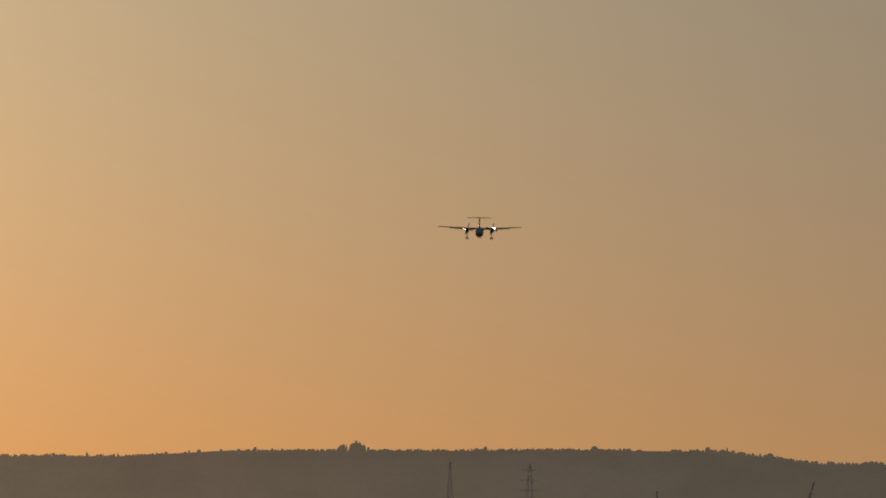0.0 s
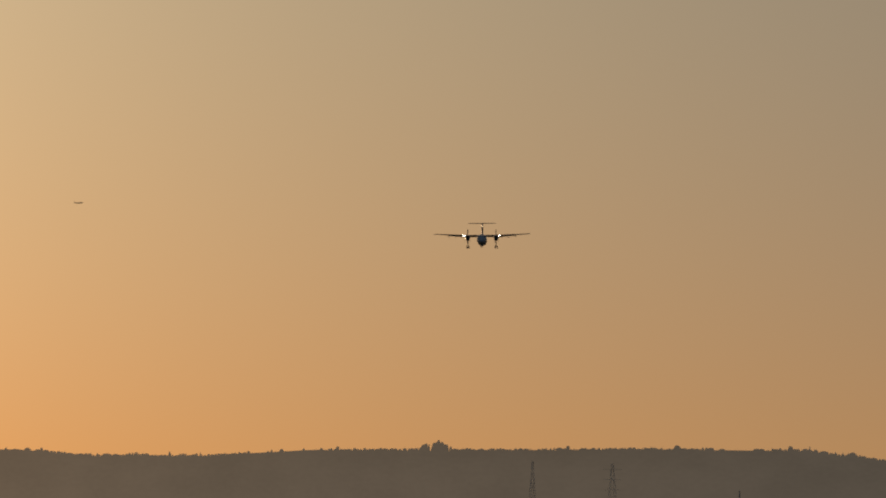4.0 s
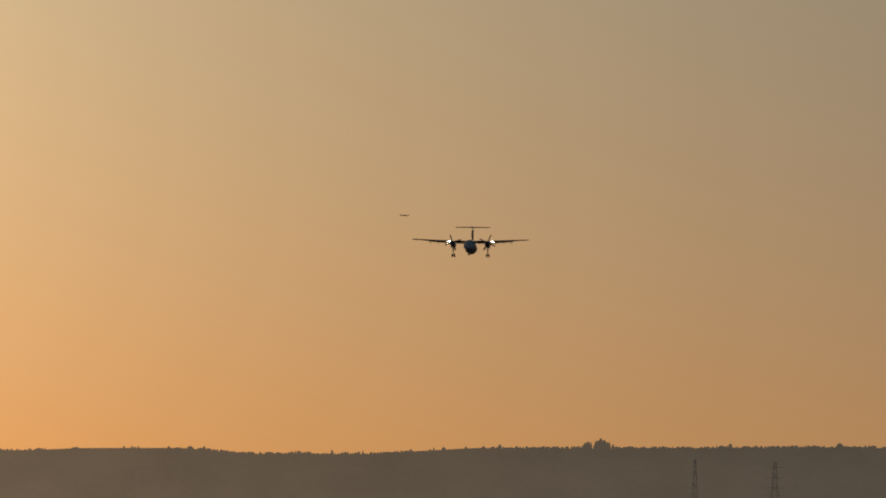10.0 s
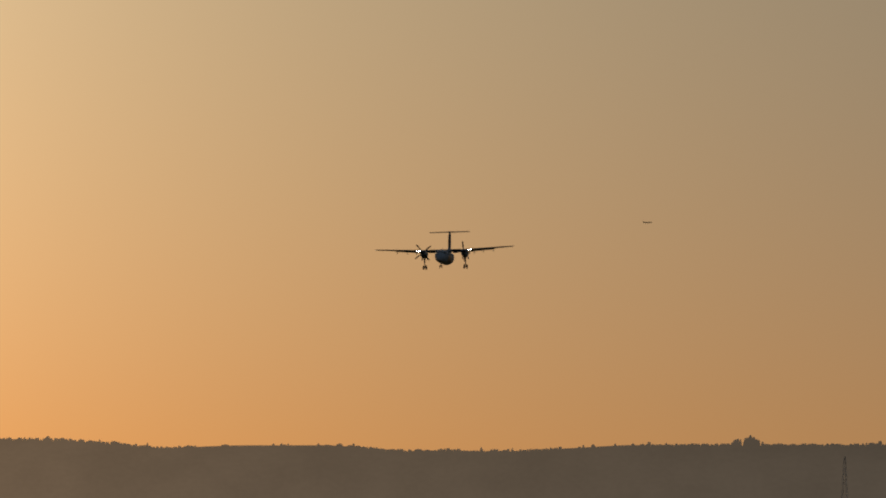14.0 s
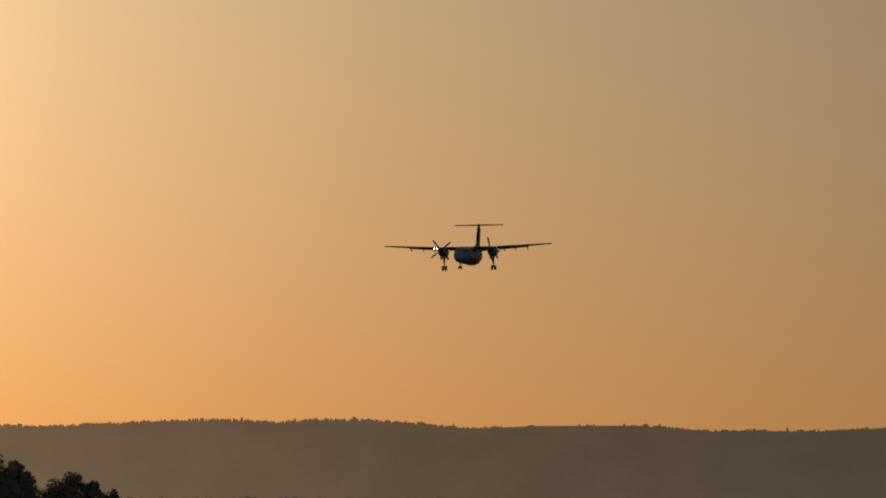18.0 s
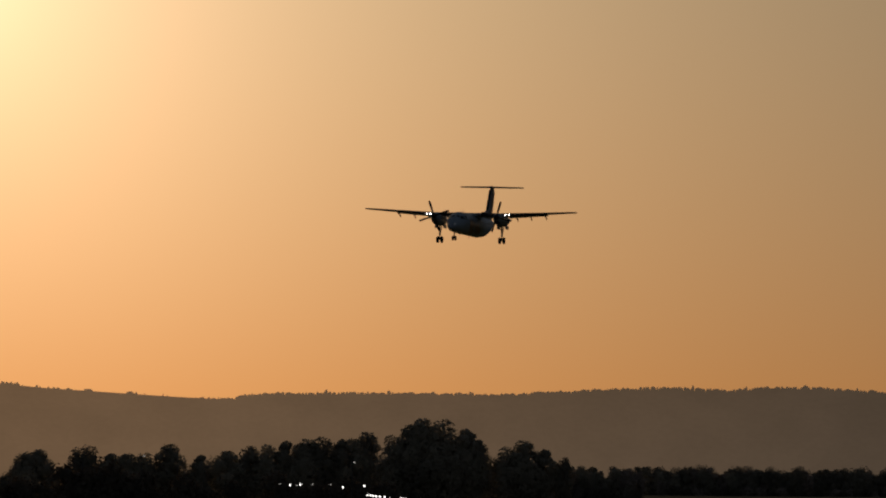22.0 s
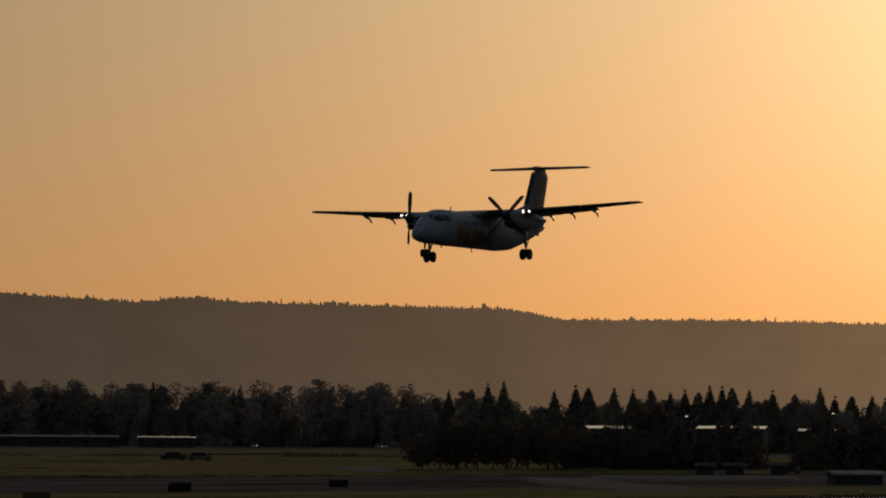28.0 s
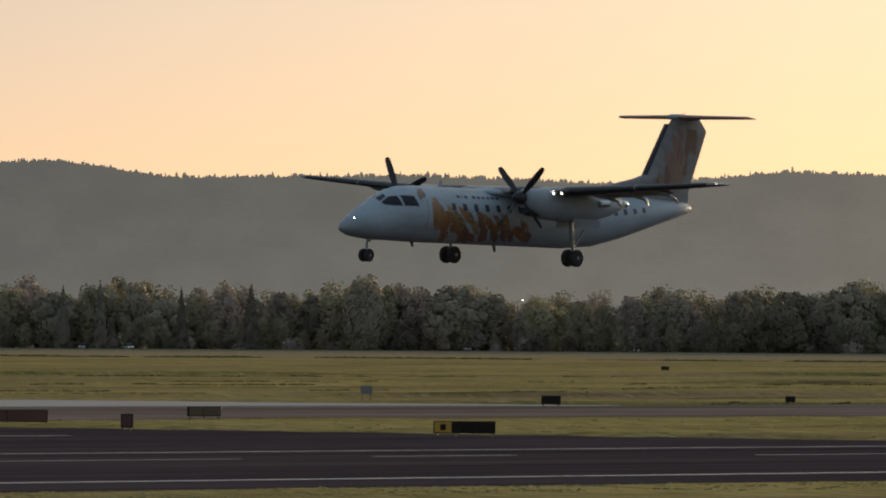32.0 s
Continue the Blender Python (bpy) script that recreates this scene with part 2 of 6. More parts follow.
    M["wall_grey"] = material("wall_grey", (0.16, 0.16, 0.16), (0.22, 0.21, 0.2), 0.4, 0.8)
    M["wall_dark"] = material("wall_dark", (0.05, 0.055, 0.055), (0.08, 0.08, 0.075), 0.4, 0.7)
    M["roof_metal"] = material("roof_metal", (0.78, 0.77, 0.75), (0.66, 0.65, 0.63), 0.3, 0.2, metal=1.0)
    M["truck_dark"] = material("truck_dark", (0.042, 0.030, 0.028), (0.065, 0.046, 0.042), 2, 0.5)
    M["steel"] = material("galvanised_steel", (0.22, 0.22, 0.22), (0.3, 0.3, 0.3), 4, 0.5, metal=0.6)
    M["soil"] = material("dusty_soil", (0.25, 0.205, 0.165), (0.34, 0.28, 0.225), 0.12, 0.95, bump=0.3, spec=0.0)
    M["steel_dark"] = material("dark_steel", (0.05, 0.05, 0.05), (0.08, 0.08, 0.08), 2, 0.6)


make_materials()


# ---- mesh tools ----
def part(name, bm, mat, parent=None, label="", smooth=False):
    me = bpy.data.meshes.new(name)
    if smooth:
        for f in bm.faces:
            f.smooth = True
    bm.to_mesh(me)
    bm.free()
    if smooth:
        me.set_sharp_from_angle(angle=radians(62))
    for m in (mat if isinstance(mat, (list, tuple)) else [mat]):
        me.materials.append(m)
    ob = new(name, me)
    if parent:
        ob.parent = parent
    if label:
        ob["label"] = label
    return ob


def box(bm, x0, x1, y0, y1, z0, z1, mat=0, turn=None):
    vs = [bm.verts.new(c) for c in ((x0, y0, z0), (x1, y0, z0), (x1, y1, z0), (x0, y1, z0), (x0, y0, z1), (x1, y0, z1), (x1, y1, z1), (x0, y1, z1))]
    if turn:
        for v in vs:
            v.co = turn @ v.co
    for ids in ((3, 2, 1, 0), (4, 5, 6, 7), (0, 1, 5, 4), (1, 2, 6, 5), (2, 3, 7, 6), (3, 0, 4, 7)):
        bm.faces.new([vs[i] for i in ids]).material_index = mat
    return vs


def tube(bm, p, q, r0, r1=None, n=10, caps=True):
    """A round bar from p to q."""
    p, q = Vector(p), Vector(q)
    r1 = r0 if r1 is None else r1
    turn = (q - p).to_track_quat("Z", "Y").to_matrix()
    rings = [[bm.verts.new(c + turn @ Vector((math.cos(k * math.tau / n) * r, math.sin(k * math.tau / n) * r, 0))) for k in range(n)] for c, r in ((p, r0), (q, r1))]
    for k in range(n):
        bm.faces.new((rings[0][k], rings[0][(k + 1) % n], rings[1][(k + 1) % n], rings[1][k]))
    if caps:
        bm.faces.new(rings[0][::-1])
        bm.faces.new(rings[1])


def loft(bm, rings, caps=True):
    """Skins closed rings of points, each of the same count."""
    made = [[bm.verts.new(c) for c in ring] for ring in rings]
    n = len(made[0])
    for a, b in zip(made, made[1:]):
        for k in range(n):
            bm.faces.new((a[k], a[(k + 1) % n], b[(k + 1) % n], b[k]))
    if caps:
        bm.faces.new(made[0][::-1])
        bm.faces.new(made[-1])
    bmesh.ops.recalc_face_normals(bm, faces=bm.faces)
    return made


def thing(name, label, category, group="", kind="", at=None):
    ob = new(name)
    ob.empty_display_size = 0.2
    tagged(ob, label, category, group, kind)
    if at is not None:
        ob.matrix_basis = at
    return ob


# ---- ground, runway and taxiway ----
RUNWAY = (-1700, 620, 197, 268)
TAXIWAY = (-900, 860, 343, 411)
# the far edge of the pale strip is straight and closes on the taxiway at its end
SHOULDER = [(-400, 409.6), (326, 409.6), (352, 405.0), (353, 406.0), (336, 424), (322, 446), (-400, 449)]


def smooth_step(a, b, v):
    t = min(1, max(0, (v - a) / (b - a)))
    return t * t * (3 - 2 * t)


def outside(x, y, strip, margin):
    d = max(strip[0] - x, x - strip[1], strip[2] - y, y - strip[3])
    return smooth_step(0, margin, d)


def connector_left(x, y):
    """How far a place lies beyond the edge of the exit that joins the runway and the taxiway."""
    return x - (262 - 0.42 * (y - 268))


def apron_edge(x):
    """The near edge of the worn apron that widens the taxiway down the field."""
    if x < 420:
        return 343 - (x - 345) * 0.29
    return 321 - (x - 420) * 0.15 if x < 520 else 306 - (x - 520) * 0.03


def ground_height(x, y):
    ragged = noise.noise((x * 0.11, y * 0.02, 5.0)) * 0.9 + noise.noise((x * 0.6, 0.0, 9.0)) * 0.35
    free = min(outside(x, y + ragged, RUNWAY, 0.8), outside(x, y + ragged, TAXIWAY, 0.8))
    if 250 < y < 360 and -60 < x:
        free = min(free, smooth_step(0, 1.5, connector_left(x, y) + ragged))
    if 345 < x < 860 and 285 < y < 345:
        free = min(free, smooth_step(0, 1.6, apron_edge(x) - y + ragged * 1.6))
    if x < 420 and 400 < y < 452:
        edge = 449 if x < 322 else 449 - (x - 322) * 1.9 if x < 334 else 426 - (x - 334) * 0.41
        free = min(free, smooth_step(0, 2.0, y - edge + ragged * 0.5))
    wave = noise.noise((x * 0.021, y * 0.09, 3.1)) * 0.13 + noise.noise((x * 0.07, y * 0.31, 7.7)) * 0.08 + noise.noise((x * 0.25, y * 0.6, 1.7)) * 0.05
    # low turf steps along old mowing and drainage lines
    for line, tall, seed in ((452, 0.28, 1.3), (486, 0.22, 4.1), (300, 0.10, 8.4), (560, 0.35, 6.2), (652, 0.5, 2.6)):
        bend = line + noise.noise((x * 0.006, seed, 0)) * 9
        wave += tall * smooth_step(0.0, 1.6, y - bend) * (1 - smooth_step(3, 26, y - bend)) * smooth_step(-0.15, 0.25, noise.noise((x * 0.012, seed, 3.3)))
    far = smooth_step(900, 2500, math.hypot(x, y))
    return -0.12 + free * (0.27 + wave * (1 - far))


def spread(lo, hi, step, reach):
    """Coordinates that are dense between lo and hi and thin out towards -reach and reach."""
    out = list(np.arange(lo, hi + 0.01, step))
    a, s = hi, step
    while a < reach:
        s *= 1.22
        a = min(reach, a + s)
        out.append(a)
    a, s = lo, step
    while a > -reach:
        s *= 1.22
        a = max(-reach, a - s)
        out.insert(0, a)
    return out


def build_ground():
    xs, ys = spread(130, 960, 4.0, 4950), spread(188, 660, 1.6, 4950)
    ys = sorted(set(ys) | {e + k * 0.4 for e in (268, 343, 411) for k in range(-6, 7)})
    verts = [(x, y, ground_height(x, y)) for y in ys for x in xs]
    n = len(xs)
    faces = [(j * n + i, j * n + i + 1, (j + 1) * n + i + 1, (j + 1) * n + i) for j in range(len(ys) - 1) for i in range(n - 1)]
    me = bpy.data.meshes.new("ground")
    me.from_pydata(verts, [], faces)
    for p in me.polygons:
        p.use_smooth = True
    me.materials.append(grass_material())
    ob = new("ground", me)
    tagged(ob, "flat airfield ground of uneven green and straw-coloured grass", "ground", kind="structure")


def grass_material():
    """Short spring turf: olive and straw patches, brown bare ground, dry fallow far out."""
    m = material("grass", (0.135, 0.120, 0.031), (0.285, 0.228, 0.080), 0.055, 0.95, bump=0.8, bump_scale=1.6, stretch=(0.7, 1.2, 1), spec=0.0, low=0.40, high=0.60, detail=9)
    nt = m.node_tree
    p = nt.nodes["Principled BSDF"]
    coord = nt.nodes.new("ShaderNodeTexCoord")

    p.inputs["Sheen Weight"].default_value, p.inputs["Sheen Roughness"].default_value = 0.045, 0.5
    p.inputs["Sheen Tint"].default_value = (1.0, 0.85, 0.6, 1)
    # bare brown soil in broad streaks, greener flushes, dark tussocky lines
    overlay(m, (0.135, 0.10, 0.065), 0.02, (0.3, 1.6, 1), 0.50, 0.66)
    overlay(m, (0.10, 0.105, 0.03), 0.045, (0.35, 1.0, 1), 0.55, 0.70)
    overlay(m, (0.05, 0.045, 0.018), 0.075, (0.22, 0.8, 1), 0.58, 0.66, 8)
    overlay(m, (0.085, 0.078, 0.022), 0.9, (1.0, 0.22, 1), 0.50, 0.72, 4)
    overlay(m, (0.34, 0.285, 0.12), 1.6, (1.0, 0.25, 1), 0.56, 0.74, 4)
    # dry fallow beyond the mown field
    length = nt.nodes.new("ShaderNodeVectorMath")
    length.operation = "LENGTH"
    nt.links.new(coord.outputs["Object"], length.inputs[0])
    bend = nt.nodes.new("ShaderNodeMath")
    bend.operation = "MULTIPLY_ADD"
    bend.inputs[1].default_value = 160
    ragged = nt.nodes.new("ShaderNodeTexNoise")
    ragged.inputs["Scale"].default_value, ragged.inputs["Detail"].default_value = 0.012, 5
    nt.links.new(coord.outputs["Object"], ragged.inputs["Vector"])
    nt.links.new(ragged.outputs["Fac"], bend.inputs[0])
    nt.links.new(length.outputs["Value"], bend.inputs[2])
    far = nt.nodes.new("ShaderNodeMapRange")
    far.inputs["From Min"].default_value, far.inputs["From Max"].default_value = 1360, 1420
    far.inputs["To Max"].default_value = 0.8
    nt.links.new(bend.outputs[0], far.inputs["Value"])
    mix = nt.nodes.new("ShaderNodeMix")
    mix.data_type = "RGBA"
    nt.links.new(far.outputs[0], mix.inputs["Factor"])
    nt.links.new(p.inputs["Base Color"].links[0].from_socket, mix.inputs["A"])
    mix.inputs["B"].default_value = (0.165, 0.14, 0.10, 1)
    nt.links.new(mix.outputs["Result"], p.inputs["Base Color"])
    return m


def slab(name, outline, z0, z1, mat, label, category="pavement", skirt=1.0):
    """A slab of pavement; skirt: how much wider its foot is than its top."""
    bm = bmesh.new()
    top = [bm.verts.new((x, y, z1)) for x, y in outline]
    n = len(outline)
    mx, my = sum(x for x, _ in outline) / n, sum(y for _, y in outline) / n
    low = [bm.verts.new((mx + (x - mx) * skirt, my + (y - my) * skirt, z0)) for x, y in outline]
    bm.faces.new(top)
    bm.faces.new(low[::-1])
    for k in range(n):
        bm.faces.new((low[k], low[(k + 1) % n], top[(k + 1) % n], top[k]))
    bmesh.ops.recalc_face_normals(bm, faces=bm.faces)
    return tagged(part(name, bm, mat), label, category, kind="structure")


def stripe(x0, x1, y, width, parent, name="stripe", z=0.012):
    bm = bmesh.new()
    box(bm, x0, x1, y - width / 2, y + width / 2, z - 0.01, z)
    return part(name, bm, M["line_paint"], parent)


def build_pavement():
    x0, x1, y0, y1 = RUNWAY
    runway = slab("runway", [(x0, y0), (x1, y0), (x1, y1), (x0, y1)], -0.5, 0.0, M["asphalt"], "dark asphalt runway with worn white side stripes", "runway")
    for y, w in ((212.5, 1.3), (260.5, 0.9)):
        stripe(x0 + 60, x1 - 40, y, w, runway, "side_stripe")
    for x, y, long in ((166, 246.5, 24), (222, 244.5, 30), (200, 248.5, 9), (300, 245.0, 30), (390, 245.0, 30)):
        stripe(x, x + long, y, 0.6, runway, "zone_bar")
    tx0, tx1, ty0, ty1 = TAXIWAY
    taxiway = slab("taxiway", [(tx0, ty0), (tx1, ty0), (tx1, ty1), (tx0, ty1)], -0.5, -0.02, M["asphalt_old"], "worn brownish asphalt taxiway beside the runway", "taxiway")
    slab("taxiway_apron", [(345, 343.6)] + [(x, apron_edge(x) - 0.5) for x in (352, 385, 420, 470, 520, 690, 860)] + [(860, 343.6)], -0.5, -0.024, M["asphalt_old"], "worn brownish asphalt apron beside the taxiway", "taxiway")
    slab("taxiway_exit", [(-80, 267.6), (262, 267.6), (231, 343.6), (-80, 343.6)], -0.5, -0.012, M["asphalt"], "dark asphalt exit joining runway and taxiway", "taxiway")
    stripe(199, 221, 303, 0.8, taxiway, "yellow_line", -0.002)
    slab("taxiway_shoulder", SHOULDER, -0.5, 0.03, M["concrete"], "pale concrete strip along the taxiway", "pavement")
    # service roads across the field
    for a0, a1, r0, r1 in ((19.5, 25.5, 792, 826),):
        ends = [a0 + (a1 - a0) * k / 6 for k in range(7)]
        ring = [(math.cos(radians(a)) * r0, math.sin(radians(a)) * r0) for a in ends] + [(math.cos(radians(a)) * (r1 - 6 * (k in (0, 6))), math.sin(radians(a)) * (r1 - 6 * (k in (0, 6)))) for k, a in list(enumerate(ends))[::-1]]
        slab("service_road", ring, -0.2, 0.24, M["soil"], "pale dusty service road in the grass", "road", 1.05)
    for pad in ([(691, 379), (684, 365), (636, 336), (602, 311), (571, 294), (556, 289), (562, 298), (585, 314), (626, 341)], [(724, 387), (748, 371), (712, 353), (696, 371)], [(817, 480), (852, 495), (809, 465), (744, 428), (744, 434)]):
        slab("turning_pad", pad, -0.2, 0.24, M["soil"], "pale dusty turning pad in the grass", "road", 1.12)


build_ground()
build_pavement()


# ---- far hills ----
CREST = [(-4, .72), (3.1, .74), (3.7, .735), (4.5, .84), (5.9, .842), (8.1, .813), (8.9, .816), (9.9, .752), (10.9, .744), (11.5, .795), (12.4, .786), (13.0, .756), (13.9, .818), (14.4, .818), (14.7, .792), (15.4, .811), (16.7, .742), (17.9, .751), (19.0, .731), (19.1, .686), (19.7, .716), (20.8, .783), (22.2, .908), (23.2, .868), (23.6, .925), (24.3, .856), (25.1, .915), (26.9, .953), (28.4, .947), (28.9, 1.038), (31.3, 1.084), (31.7, 1.122), (32.2, 1.077), (33.4, 1.147), (35.4, 1.165), (36.5, 1.271), (39.3, 1.227), (40.8, 1.290), (41.7, 1.262), (43.2, 1.268), (44.3, 1.293), (47.5, 1.403), (48.8, 1.277), (50.8, 1.345), (53.0, 1.317), (54.0, 1.459), (58, 1.3), (70, 1.1)]


def crest_rise(a):
    """The rise of the hills' line over the horizon, in degrees, at an azimuth."""
    if a <= CREST[0][0] or a >= CREST[-1][0]:
        return 0.75 + 0.25 * noise.noise((a * 0.05, 2.2, 0))
    for (a0, e0), (a1, e1) in zip(CREST, CREST[1:]):
        if a0 <= a <= a1:
            return e0 + (e1 - e0) * (a - a0) / (a1 - a0)


CREST_R = 4560.0


def build_hills():
    azimuths = list(np.arange(-6, 66, 0.12)) + list(np.arange(66, 354, 2.0))
    shells = [(3300, -0.02), (3550, 0.06), (3800, 0.22), (4000, 0.42), (4200, 0.66), (4380, 0.86), (4500, 0.965), (CREST_R, 1.0), (4700, 0.9), (4850, 0.4)]
    verts, faces = [], []
    for a in azimuths:
        top = EYE + CREST_R * math.tan(radians(crest_rise(a)))
        for r, share in shells:
            rough = noise.noise((a * 1.7, r * 0.004, 0.3)) * 1.5 + noise.noise((a * 6, r * 0.012, 4.0)) * 0.5
            soft = min(1, max(0, (4540 - r) / 250)) if r < 4540 else 0
            verts.append((math.cos(radians(a)) * r, math.sin(radians(a)) * r, top * share + rough * soft * (1 if share > 0.05 else 0)))
    n, m = len(shells), len(azimuths)
    for j in range(m):
        k = (j + 1) % m
        for i in range(n - 1):
            faces.append((j * n + i, j * n + i + 1, k * n + i + 1, k * n + i))
    me = bpy.data.meshes.new("backdrop_hills")
    me.from_pydata(verts, [], faces)
    for p in me.polygons:
        p.use_smooth = True
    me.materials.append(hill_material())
    tagged(new("backdrop_hills", me), "long wooded hills, grey-brown with evening haze painted as glow", "hills", kind="structure")
    # the trees that stand out along the crest
    rng = random.Random(5)
    verts, faces = [], []
    a = -3.0
    while a < 62:
        dense = noise.noise((a * 0.9, 0.4, 8.8))
        clump = noise.noise((a * 5.5, 1.7, 2.0)) + 0.6 * noise.noise((a * 17.0, 3.1, 5.0))
        a += (0.018 if dense > -0.12 or a > 21 else 0.05) * rng.uniform(0.3, 1.9)
        if dense < -0.22 and clump < 0.1 and a < 21:
            continue
        e = crest_rise(a)
        h = rng.uniform(0.1, 1.5) + 1.5 * max(0, clump) * rng.uniform(0.5, 1.2) + 0.8 * max(0, dense) + (rng.random() < 0.03) * 1.8
        if abs(a - 7.82) < 0.16:
            h = 5.6 * (1 - (abs(a - 7.80) / 0.2) ** 1.5) + rng.uniform(0, 2)
        w = rng.uniform(0.6, 1.5) * (2.0 if rng.random() < 0.35 else 1.0)
        if a > 21:
            tall = 1 + 0.3 * smooth_step(26, 34, a)
            h = (rng.uniform(0.3, 2.0) + 1.3 * max(0, clump) + (rng.random() < 0.08) * rng.uniform(0.6, 1.9)) * tall - 0.3
            w = rng.uniform(0.5, 1.3) * tall * (1.5 if rng.random() < 0.3 else 1.0)
        z = EYE + CREST_R * math.tan(radians(e)) - 1.0
        c = Vector((math.cos(radians(a)), math.sin(radians(a)), 0)) * (CREST_R - 3 + rng.uniform(-6, 6))
        side = Vector((-math.sin(radians(a)), math.cos(radians(a)), 0))
        deep = Vector((math.cos(radians(a)), math.sin(radians(a)), 0))
        blunt = rng.random() < (0.7 if a < 21 else 0.3)
        base = len(verts)
        for q, s in ((0.0, 0.9), (0.45, 1.0 if blunt else 0.75), (0.8, 0.75 if blunt else 0.35), (1.0, 0.25 if blunt else 0.04)):
            for k in range(4):
                off = side * math.cos(k * math.pi / 2) + deep * math.sin(k * math.pi / 2)
                p = c + off * w * s * rng.uniform(0.8, 1.2) + Vector((0, 0, z + (h + 1.0) * q))
                verts.append(tuple(p))
        for lvl in range(3):
            for k in range(4):
                faces.append((base + lvl * 4 + k, base + lvl * 4 + (k + 1) % 4, base + lvl * 4 + 4 + (k + 1) % 4, base + lvl * 4 + 4 + k))
        faces.append((base + 12, base + 13, base + 14, base + 15))
    me = bpy.data.meshes.new("backdrop_crest_trees")
    me.from_pydata(verts, [], faces)
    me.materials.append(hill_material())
    tagged(new("backdrop_crest_trees", me), "distant trees along the ridge line, with painted haze glow", "trees", kind="stuff")


# haze painted as emission: everywhere, more on farther hills, and towards the sun
HAZE_COOL, HAZE_FAR, HAZE_WARM, HAZE_SUN = (0.0310, 0.0312, 0.0312), (0.040, 0.0315, 0.021), (0.100, 0.060, 0.024), (0.57, 0.290, 0.112)


def hill_material():
    """Plain backdrop of distant woods kilometres off, evening haze painted in as emission, warmer towards the sun."""
    if "hill" in M:
        return M["hill"]
    m = material("hill_haze_glow", (0.012, 0.013, 0.010), (0.02, 0.019, 0.013), 0.012, 1.0, spec=0.0)
    nt = m.node_tree
    p = nt.nodes["Principled BSDF"]

    coord = nt.nodes.new("ShaderNodeTexCoord")
    sep = nt.nodes.new("ShaderNodeSeparateXYZ")
    nt.links.new(coord.outputs["Object"], sep.inputs[0])
    unit = nt.nodes.new("ShaderNodeVectorMath")
    unit.operation = "NORMALIZE"
    nt.links.new(coord.outputs["Object"], unit.inputs[0])
    dot = nt.nodes.new("ShaderNodeVectorMath")
    dot.operation = "DOT_PRODUCT"
    dot.inputs[1].default_value = sun_way
    nt.links.new(unit.outputs[0], dot.inputs[0])

    def calc(op, value, v=None):
        n = nt.nodes.new("ShaderNodeMath")
        n.operation = op
        nt.links.new(value, n.inputs[0])
        if v is not None:
            n.inputs[1].default_value = v
        return n.outputs[0]

    def add_glow(total, value, colour):
        n = nt.nodes.new("ShaderNodeVectorMath")
        n.operation = "MULTIPLY_ADD"
        nt.links.new(value, n.inputs[0])
        n.inputs[1].default_value = colour
        if isinstance(total, tuple):
            n.inputs[2].default_value = total
        else:
            nt.links.new(total, n.inputs[2])
        return n.outputs[0]

    def ramp(value, lo, hi, to_lo, to_hi):
        n = nt.nodes.new("ShaderNodeMapRange")
        n.interpolation_type = "SMOOTHSTEP"
        n.inputs["From Min"].default_value, n.inputs["From Max"].default_value = lo, hi
        n.inputs["To Min"].default_value, n.inputs["To Max"].default_value = to_lo, to_hi
        nt.links.new(value, n.inputs["Value"])
        return n.outputs[0]

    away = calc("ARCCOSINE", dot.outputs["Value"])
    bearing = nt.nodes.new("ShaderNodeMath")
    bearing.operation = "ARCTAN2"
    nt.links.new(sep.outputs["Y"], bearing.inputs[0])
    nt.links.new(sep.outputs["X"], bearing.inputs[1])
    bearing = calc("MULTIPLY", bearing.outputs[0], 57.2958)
    glow = add_glow(HAZE_COOL, calc("EXPONENT", calc("MULTIPLY", away, -57.2958 / 12.0)), HAZE_WARM)
    glow = add_glow(glow, calc("EXPONENT", calc("MULTIPLY", away, -57.2958 / 4.0)), HAZE_SUN)
    glow = add_glow(glow, ramp(bearing, 16, 28, 1.0, 0.0), HAZE_FAR)
    # the painted haze grows brighter towards the foot of the hills
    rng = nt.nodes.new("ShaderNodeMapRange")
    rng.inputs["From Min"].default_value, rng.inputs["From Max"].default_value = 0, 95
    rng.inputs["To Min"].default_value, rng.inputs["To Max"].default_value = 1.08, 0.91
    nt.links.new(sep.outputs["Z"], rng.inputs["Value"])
    grain = nt.nodes.new("ShaderNodeTexNoise")
    grain.inputs["Scale"].default_value, grain.inputs["Detail"].default_value = 0.02, 4
    face = nt.nodes.new("ShaderNodeCombineXYZ")
    nt.links.new(calc("MULTIPLY", bearing, 80.0), face.inputs["X"])
    nt.links.new(calc("MULTIPLY", sep.outputs["Z"], 1.6), face.inputs["Y"])
    nt.links.new(face.outputs[0], grain.inputs["Vector"])
    crowns = nt.nodes.new("ShaderNodeTexNoise")
    crowns.inputs["Scale"].default_value, crowns.inputs["Detail"].default_value = 0.22, 5
    nt.links.new(face.outputs[0], crowns.inputs["Vector"])
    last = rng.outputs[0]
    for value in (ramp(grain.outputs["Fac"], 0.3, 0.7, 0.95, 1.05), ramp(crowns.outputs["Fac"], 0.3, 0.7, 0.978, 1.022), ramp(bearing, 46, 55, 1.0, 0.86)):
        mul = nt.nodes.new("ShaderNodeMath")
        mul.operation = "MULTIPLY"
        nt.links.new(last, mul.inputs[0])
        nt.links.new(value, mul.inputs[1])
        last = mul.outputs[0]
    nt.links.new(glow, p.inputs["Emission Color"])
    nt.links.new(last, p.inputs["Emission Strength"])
    M["hill"] = m
    return m


build_hills()


